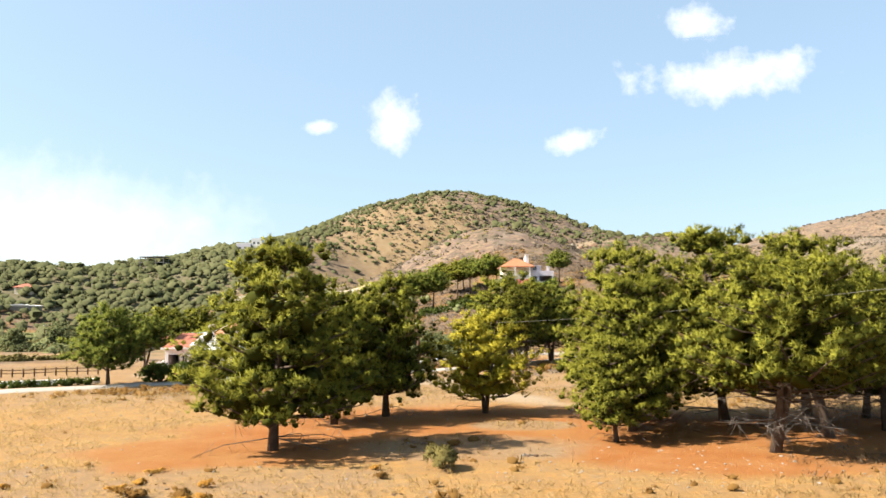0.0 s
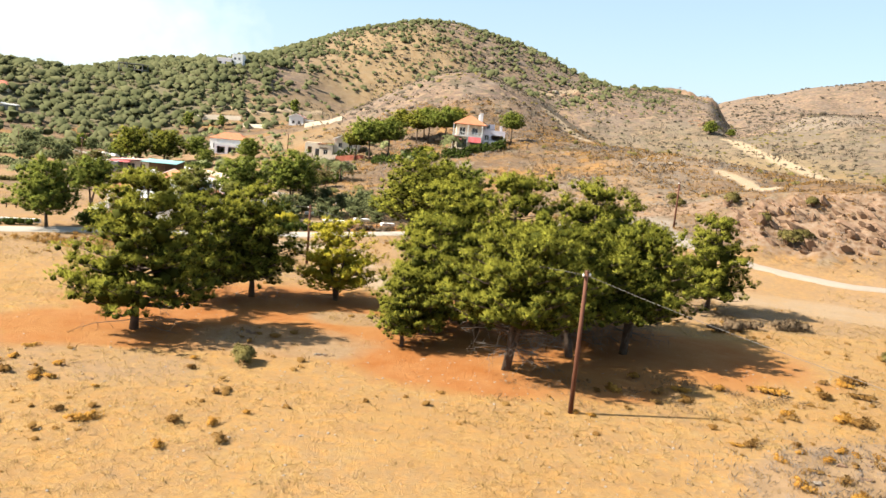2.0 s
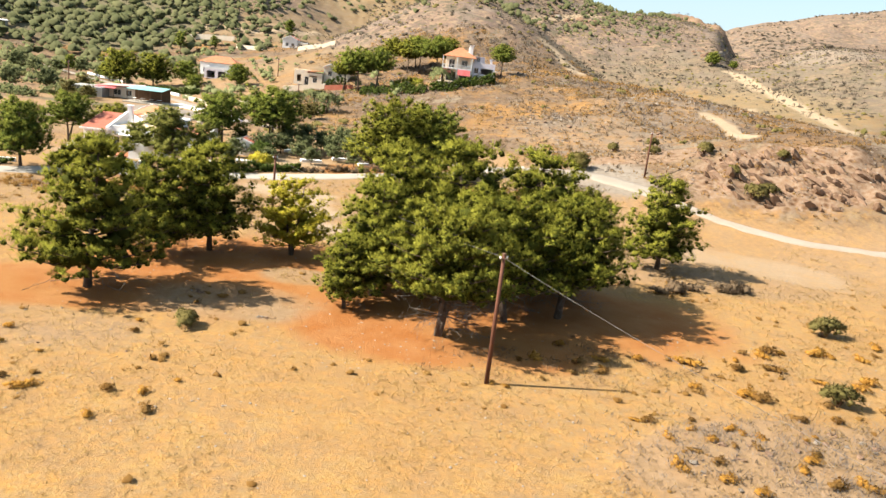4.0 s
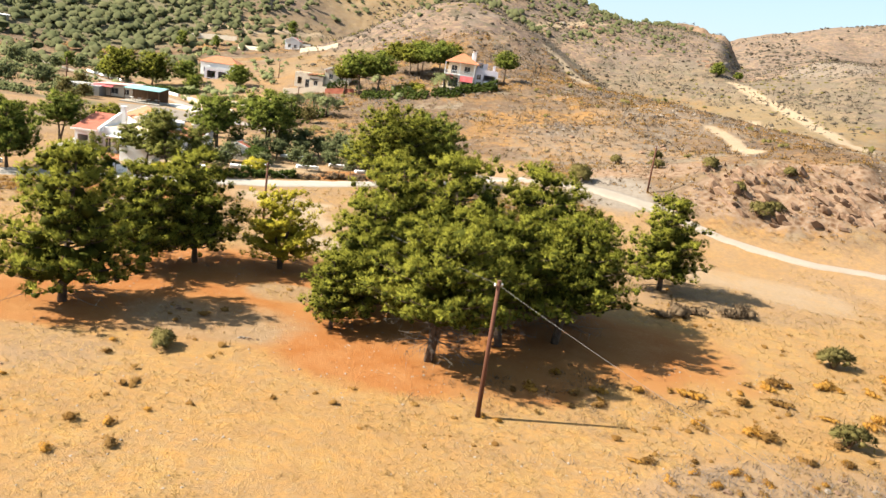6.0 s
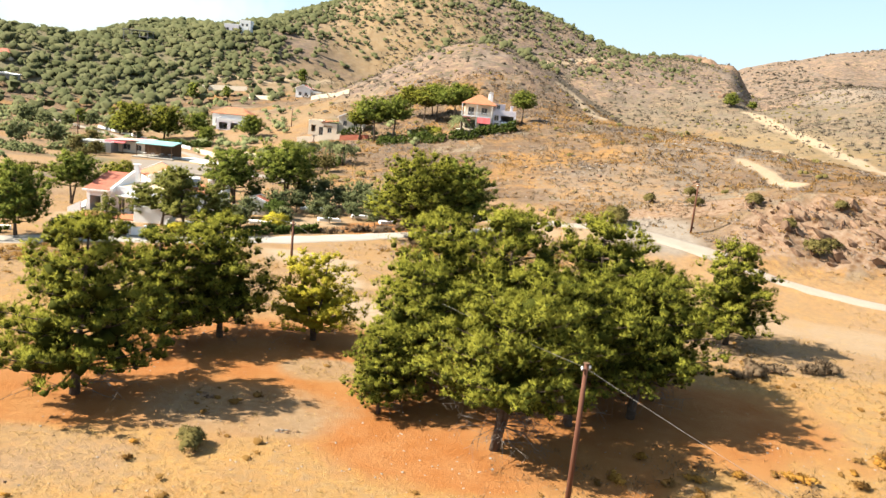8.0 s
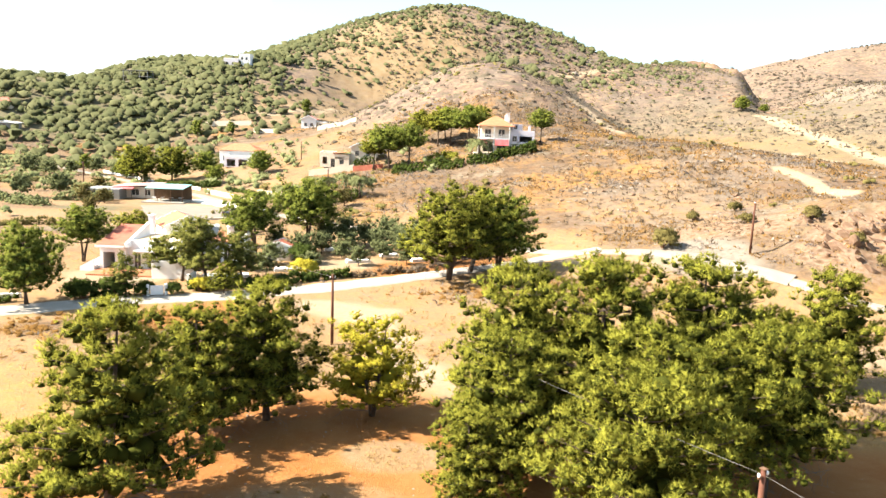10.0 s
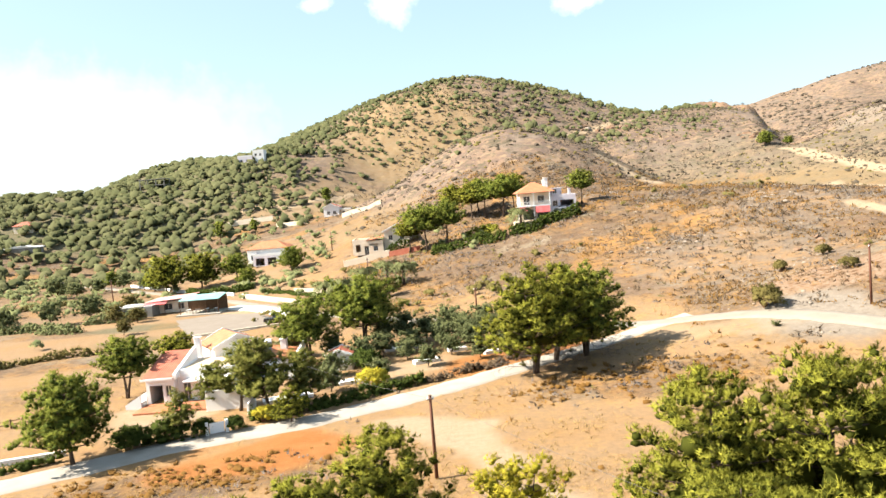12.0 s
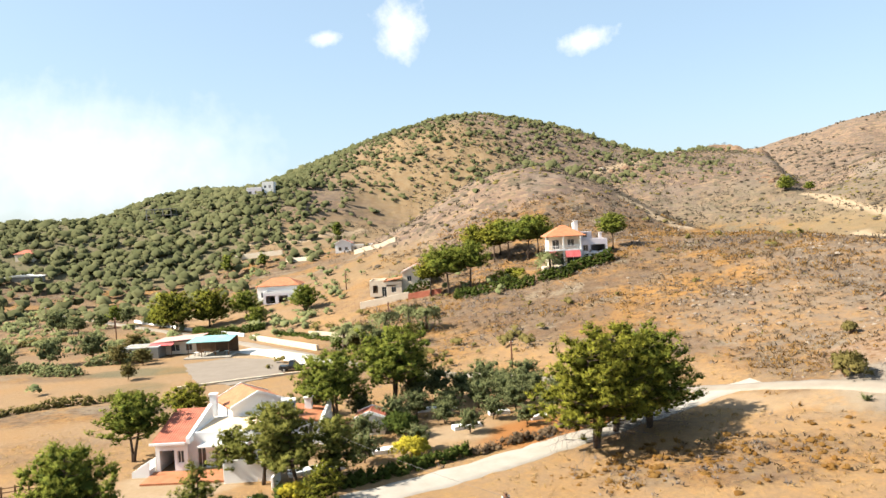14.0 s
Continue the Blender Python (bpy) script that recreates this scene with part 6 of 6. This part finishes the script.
# ---------------------------------------------------------------- vehicles
def car(x, y, turn, high, label, category, pickup=False, z=None):
    root = thing("car" if not pickup else "pickup_truck", pose(x, y, gz(x, y) if z is None else z, 0, 0, turn), label, category)
    L, W = 4.4, 1.75
    pts = [(-2.2, 0.35), (-2.2, 0.85), (-1.95, 0.98), (2.0, 0.90), (2.2, 0.75), (2.2, 0.35)]
    bm = bmesh.new()
    rings = [[bm.verts.new((px, s * W / 2, pz)) for px, pz in pts] for s in (-1, 1)]
    bm.faces.new(rings[0])
    bm.faces.new(rings[1][::-1])
    for k in range(len(pts)):
        bm.faces.new((rings[0][k], rings[1][k], rings[1][(k + 1) % 6], rings[0][(k + 1) % 6]))
    bmesh.ops.recalc_face_normals(bm, faces=bm.faces[:])
    soften(bm, 0.06)
    body = part("body", bm, M["car_paint"], root)
    c0, c1, c2, c3 = (-1.9, -1.5, 0.35, 1.15) if not pickup else (-0.6, -0.4, 0.6, 1.25)
    top, low = high, 0.96
    q = []
    for s in (-1, 1):
        q += [(c0, s * 0.82, low), (c1, s * 0.68, top - 0.1), (c2, s * 0.68, top - 0.1), (c3, s * 0.82, low)]
    part("glasshouse", solid(q, [(0, 1, 2, 3), (4, 5, 6, 7), (0, 1, 5, 4), (1, 2, 6, 5), (2, 3, 7, 6), (3, 0, 4, 7)]), M["glass"], root, "dark tinted windows")
    part("roof", soften(boxes((c1 - 0.06, c2 + 0.08, -0.70, 0.70, top - 0.098, top)), 0.03), M["car_paint"], root)
    for wx in (-1.35, 1.4):
        for s in (-1, 1):
            bm = bmesh.new()
            tube(bm, [(wx, s * 0.70, 0.33), (wx, s * 0.89, 0.33)], [0.33, 0.33], 16)
            w = part("wheel", bm, M["tyre"], root)
            bm = bmesh.new()
            tube(bm, [(wx, s * 0.86, 0.33), (wx, s * 0.91, 0.33)], [0.21, 0.19], 12)
            part("rim", bm, M["rim"], w, "light alloy rim")
    for s in (-0.62, 0.62):
        part("headlight", boxes((2.17, 2.22, s - 0.16, s + 0.16, 0.62, 0.76)), M["ceramic"], root, "clear headlight")
        part("tail_light", boxes((-2.22, -2.18, s - 0.14, s + 0.14, 0.66, 0.82)), M["red_cloth"], root, "red tail light")
    return root


car(-34.0, 154.2, 10, 1.75, "black pickup parked at the edge of the car park", "pickup", True)

# ---------------------------------------------------------------- fence beyond the road
def rail_fence(a, b, count):
    root = thing("rail_fence", pose(a[0], a[1], 0), "low weathered timber fence with two rails beside the field", "fence")
    for k in range(count + 1):
        x, y = (b[0] - a[0]) * k / count, (b[1] - a[1]) * k / count
        z = gz(a[0] + x, a[1] + y)
        part("post", soften(boxes((x - 0.07, x + 0.07, y - 0.07, y + 0.07, z - 0.3, z + 1.05)), 0.015), M["timber"], root)
        if k < count:
            x1, y1 = (b[0] - a[0]) * (k + 1) / count, (b[1] - a[1]) * (k + 1) / count
            for h in (0.45, 0.85):
                bm = bmesh.new()
                tube(bm, [(x, y, z + h), (x1, y1, gz(a[0] + x1, a[1] + y1) + h)], [0.05, 0.05], 6)
                part("rail", bm, M["timber"], root)


rail_fence((-61.4, 90.7), (-43.5, 97.5), 16)

# ---------------------------------------------------------------- hedges
def hedge(pts, width, height, mat, label, seed, gaps=0.0):
    rng = np.random.default_rng(seed)
    cs, os_ = [], []
    for a, b in zip(pts, pts[1:]):
        ln = math.hypot(b[0] - a[0], b[1] - a[1])
        n = int(ln * 30 * (width + height) / 2.4)
        t = rng.uniform(0, 1, n)
        t = t[rng.uniform(0, 1, n) > gaps * (vnoise(t * ln / 2.2, t * 0 + seed, seed) > 0.5)]
        n = len(t)
        hh = height * (0.45 + 0.4 * vnoise(t * ln / 1.6, t * 0 + seed, seed + 3) + 0.5 * vnoise(t * ln / 5.0, t * 0 + seed, seed + 4))
        d = sphere_points(rng, n)
        d[:, 2] = np.abs(d[:, 2])
        wander = (vnoise(t * ln / 6.0, t * 0 + seed, seed + 7) - 0.5) * width * (1.2 if gaps > 0.25 else 0.1)
        nx, ny = -(b[1] - a[1]) / ln, (b[0] - a[0]) / ln
        x = a[0] + (b[0] - a[0]) * t + nx * (d[:, 0] * width / 2 + wander)
        y = a[1] + (b[1] - a[1]) * t + ny * (d[:, 0] * width / 2 + wander)
        cs.append(np.stack([x, y, ground_z(x, y) + np.maximum(0.05, d[:, 2] * hh * rng.uniform(0.7, 1.0, n))], 1))
        os_.append(unit(np.stack([nx * d[:, 0], ny * d[:, 0], d[:, 2] + 0.3], 1)))
    cs, os_ = np.concatenate(cs), np.concatenate(os_)
    few = cs[rng.integers(0, len(cs), len(cs) // 3)]
    mesh = foliage("hedge", lump_arrays(rng, few - np.array([0, 0, 0.12]), np.full(len(few), 0.32), 0.8, 0.25), blade_arrays(rng, cs, os_, np.full(len(cs), 0.3), np.full(len(cs), 0.11), 5, 0.6, 0.3))
    tagged(link(mesh, "hedge", M[mat]), label, "hedge", "", "stuff")


hedge([(-21.8, 90.9), (-17.2, 93.2), (-11, 97.0), (-4.5, 101.6)], 1.6, 1.5, "hedge", "clipped dark green hedge along the road", 91)
hedge([(-33, 85), (-25.6, 88.2)], 1.4, 1.3, "hedge", "dark green hedge beside the road", 92, 0.4)
hedge([(-62, 71), (-50, 76), (-36, 83.4)], 0.9, 0.9, "hedge", "broken row of low dark bushes along the road", 93, 0.8)
hedge([(-4.5, 101.8), (2, 106.0), (10, 112)], 1.6, 0.9, "dry_brush", "rust-brown dry bushes along the road", 94, 0.5)
hedge([(-72, 130), (-61, 135.5), (-54, 138)], 2.0, 1.3, "green_brush", "rough hedge between the dry fields", 95, 0.4)
hedge([(-120, 125), (-96, 128), (-72, 131)], 2.4, 1.5, "green_brush", "rough hedge between the dry fields", 96, 0.4)
hedge([(-120, 172), (-93, 168), (-82, 164), (-74, 159)], 3.0, 1.8, "olive", "rough hedge between the dry fields", 97, 0.5)
hedge([(-78, 170), (-72, 172), (-66, 173)], 2.6, 2.2, "olive", "green thicket beside the outbuilding", 98, 0.3)
hedge([(-130, 203), (-113, 201), (-99, 211)], 2.2, 1.4, "green_brush", "rough hedge between the far fields", 99, 0.3)
hedge([(12.5, 190.6), (20, 190.4), (29, 192.5)], 3.2, 2.7, "hedge", "green shrubbery below the villa terrace", 100, 0.3)
hedge([(-6, 196), (4, 193.5), (12, 191.5)], 4.0, 2.0, "hedge", "green shrubbery on the slope below the pines", 101, 0.4)
hedge([(2, 202), (10, 198)], 3.0, 2.2, "pine", "green shrubbery on the slope below the pines", 102, 0.3)
hedge([(-18.5, 213.5), (-12.0, 213.5)], 1.6, 2.4, "hedge", "dark hedge in front of the cream house", 103, 0.2)
hedge([(-72, 212), (-60, 204), (-52, 207)], 3.0, 2.2, "hedge", "green garden thicket beyond the road", 104, 0.4)
hedge([(-30, 172), (-22, 172), (-12, 176)], 3.0, 2.4, "hedge", "green garden thicket under the palms", 105, 0.4)
hedge([(-48, 199), (-36, 186), (-28, 178)], 1.4, 0.8, "hedge", "low green hedge behind the roadside wall", 106, 0.3)

# ---------------------------------------------------------------- rocks
def rock_mesh(seed):
    rng = np.random.default_rng(seed)
    bm = bmesh.new()
    bmesh.ops.create_icosphere(bm, subdivisions=2, radius=1.0)
    cuts = [(Vector(c).normalized(), rng.uniform(0.45, 0.8)) for c in rng.normal(0, 1, (9, 3))]
    for v in bm.verts:
        for n, d in cuts:
            k = v.co.dot(n)
            if k > d:
                v.co -= n * (k - d)
        v.co *= 1 + 0.08 * rng.normal()
        v.co.z *= 0.75
    mesh = bpy.data.meshes.new("rock")
    bm.to_mesh(mesh)
    bm.free()
    return mesh


ROCKS = [rock_mesh(200 + k) for k in range(5)]
for k, m in enumerate(ROCKS):
    m.materials.append(M["rock"] if k < 4 else M["grey_rock"])
rng = np.random.default_rng(8)


def rocks(n, cx, cy, rx, ry, lo, hi, label, group, slab=1.0):
    for k in range(n):
        a, q = rng.uniform(0, 6.28), math.sqrt(rng.uniform(0, 1))
        x, y = cx + math.cos(a) * q * rx, cy + math.sin(a) * q * ry
        s = rng.uniform(lo, hi) * rng.uniform(0.6, 1.0)
        ob = new("rock", ROCKS[int(rng.integers(0, 4 if slab > 1 else 5))])
        ob.matrix_world = pose(x, y, gz(x, y) - (s * 0.25 if slab > 1 else -s * 0.1), rng.uniform(-15, 15), rng.uniform(20, 48) if slab > 1 else rng.uniform(-20, 20), rng.uniform(-70, 60) if slab > 1 else rng.uniform(0, 360)) @ Matrix.Diagonal((s * slab, s * (0.62 if slab > 1 else 1.0), s * 0.8, 1))
        tagged(ob, label, "rock", group)


rocks(120, 69, 99, 14, 8, 0.5, 1.7, "rust-brown jutting rock on the hillside outcrop", "rocks of the outcrop", 1.9)
rocks(26, 61, 107, 5, 3, 0.4, 1.2, "rust-brown jutting rock on the hillside outcrop", "rocks of the outcrop", 1.9)
rocks(26, 78, 97, 8, 6, 0.5, 1.4, "rust-brown jutting rock on the hillside outcrop", "rocks of the outcrop", 1.9)
rocks(70, 37, 24, 8, 5, 0.10, 0.36, "small pale stone on the rubbly bank", "stones of the bank")
rocks(9, 4.6, 38.6, 0.7, 0.35, 0.10, 0.2, "small dark stone in a ring on bare soil", "stones of the ring")
rocks(8, -1.6, 42.5, 0.8, 0.5, 0.12, 0.25, "small grey stone in the shade", "stones in the shade")
rocks(24, -5, 33, 10, 5, 0.05, 0.14, "small pale stone in the dry grass", "stones in the grass")
for cx, cy, n in ((94, 484, 16), (168, 418, 26)):
    for k in range(n):
        u, w = rng.uniform(-1, 1, 2)
        x, y = cx + u * (17 if n == 16 else 14), cy + w * (3 if n == 16 else 14)
        ob = new("rock", ROCKS[k % 5])
        s = rng.uniform(1.5, 3.0)
        ob.matrix_world = pose(x, y, gz(x, y) - 0.3 * s, rng.uniform(-20, 20), rng.uniform(-20, 20), rng.uniform(0, 360)) @ Matrix.Diagonal((s * 1.3, s * 0.9, s * 1.2, 1))
        tagged(ob, "dark weathered crag on the far hillside", "rock", "crags of the far hill")
rocks(24, 55, 150, 30, 25, 0.3, 1.0, "grey stone among the scrub", "stones on the slope")
for x, y, s in ((59.3, 99.8, 0.9), (58.2, 110, 1.2), (60.6, 94.3, 1.3), (63.0, 95.2, 1.0), (68.2, 103.6, 0.9), (52, 116, 0.9), (48, 128, 1.0), (56, 132, 1.0), (43, 33.5, 0.9)):
    plant("bush", shrub_round, x, y, x * 17, s * 0.9, "green_brush", "grey-green bush among the rocks" if y > 60 else "grey-green bush on the rubbly bank", "bush", "bushes of the outcrop", "timber")
AG = thing("agave", pose(36.3, 102.2, gz(36.3, 102.2)), "grey-green agave rosette beside the road", "agave")
c = np.zeros((16, 3)) + np.array([0, 0, 0.1])
o = unit(np.array([(math.cos(k * 2.4), math.sin(k * 2.4), 0.5 + 0.06 * k) for k in range(16)]))
link(blades("leaves", np.random.default_rng(3), c, o, np.full(16, 1.0), np.full(16, 0.22), 2, 0.15, 0.05), "leaves", M["olive"], AG)

# ---------------------------------------------------------------- clouds, far behind everything
def cloud_material(name, soft, ragged):
    n = Nodes(name)
    g = n.add("ShaderNodeTexCoord").outputs["UV"]
    v = n.add("ShaderNodeVectorMath", operation="DISTANCE")
    n.put(v.inputs[0], g)
    v.inputs[1].default_value = (0.5, 0.5, 0.0)
    f = n.math("SUBTRACT", n.noise(0.0045, 7, 0.6), 0.5)
    o = n.math("ADD", n.math("SUBTRACT", 0.5, n.math("MULTIPLY", v.outputs["Value"], 1.55)), n.math("MULTIPLY", f, ragged))
    a = n.step(o, 0.02, soft)
    e = n.add("ShaderNodeEmission")
    e.inputs[0].default_value, e.inputs[1].default_value = (1.0, 1.0, 1.0, 1.0), 0.42
    t = n.add("ShaderNodeBsdfTransparent")
    m = n.add("ShaderNodeMixShader")
    n.put(m.inputs[0], a)
    n.t.links.new(t.outputs[0], m.inputs[1])
    n.t.links.new(e.outputs[0], m.inputs[2])
    n.t.links.new(m.outputs[0], n.out.inputs[0])
    return n.mat


M["cloud"] = cloud_material("cloud_vapour", 0.5, 1.3)
M["haze_bank"] = cloud_material("haze_vapour", 0.75, 0.55)


def cloud(px, pz, w, h, tilt=0.0, far=4000.0, mat="cloud"):
    """A bank of vapour at px, pz: side and height for each metre ahead."""
    bm = bmesh.new()
    uv = bm.loops.layers.uv.new("spread")
    face = bm.faces.new([bm.verts.new((w * far * (i - 0.5), 0, h * far * (j - 0.5))) for i, j in ((0, 0), (1, 0), (1, 1), (0, 1))])
    for loop, ij in zip(face.loops, ((0, 0), (1, 0), (1, 1), (0, 1))):
        loop[uv].uv = ij
    ob = part("cloud", bm, M[mat], None, "", True)
    ob.matrix_world = pose(px * far, far, pz * far, 0, tilt, 0)
    ob.visible_shadow = False
    tagged(ob, "small white cumulus cloud in a pale blue sky", "cloud", "", "structure")


cloud(-0.062, 0.264, 0.13, 0.13, -35)
cloud(0.178, 0.234, 0.14, 0.055, -8)
cloud(0.387, 0.320, 0.42, 0.11, -4)
cloud(0.350, 0.396, 0.16, 0.085, 12)
cloud(-0.157, 0.255, 0.085, 0.035, 0)
cloud(-0.50, 0.12, 1.05, 0.34, 8, 4100.0, "haze_bank")
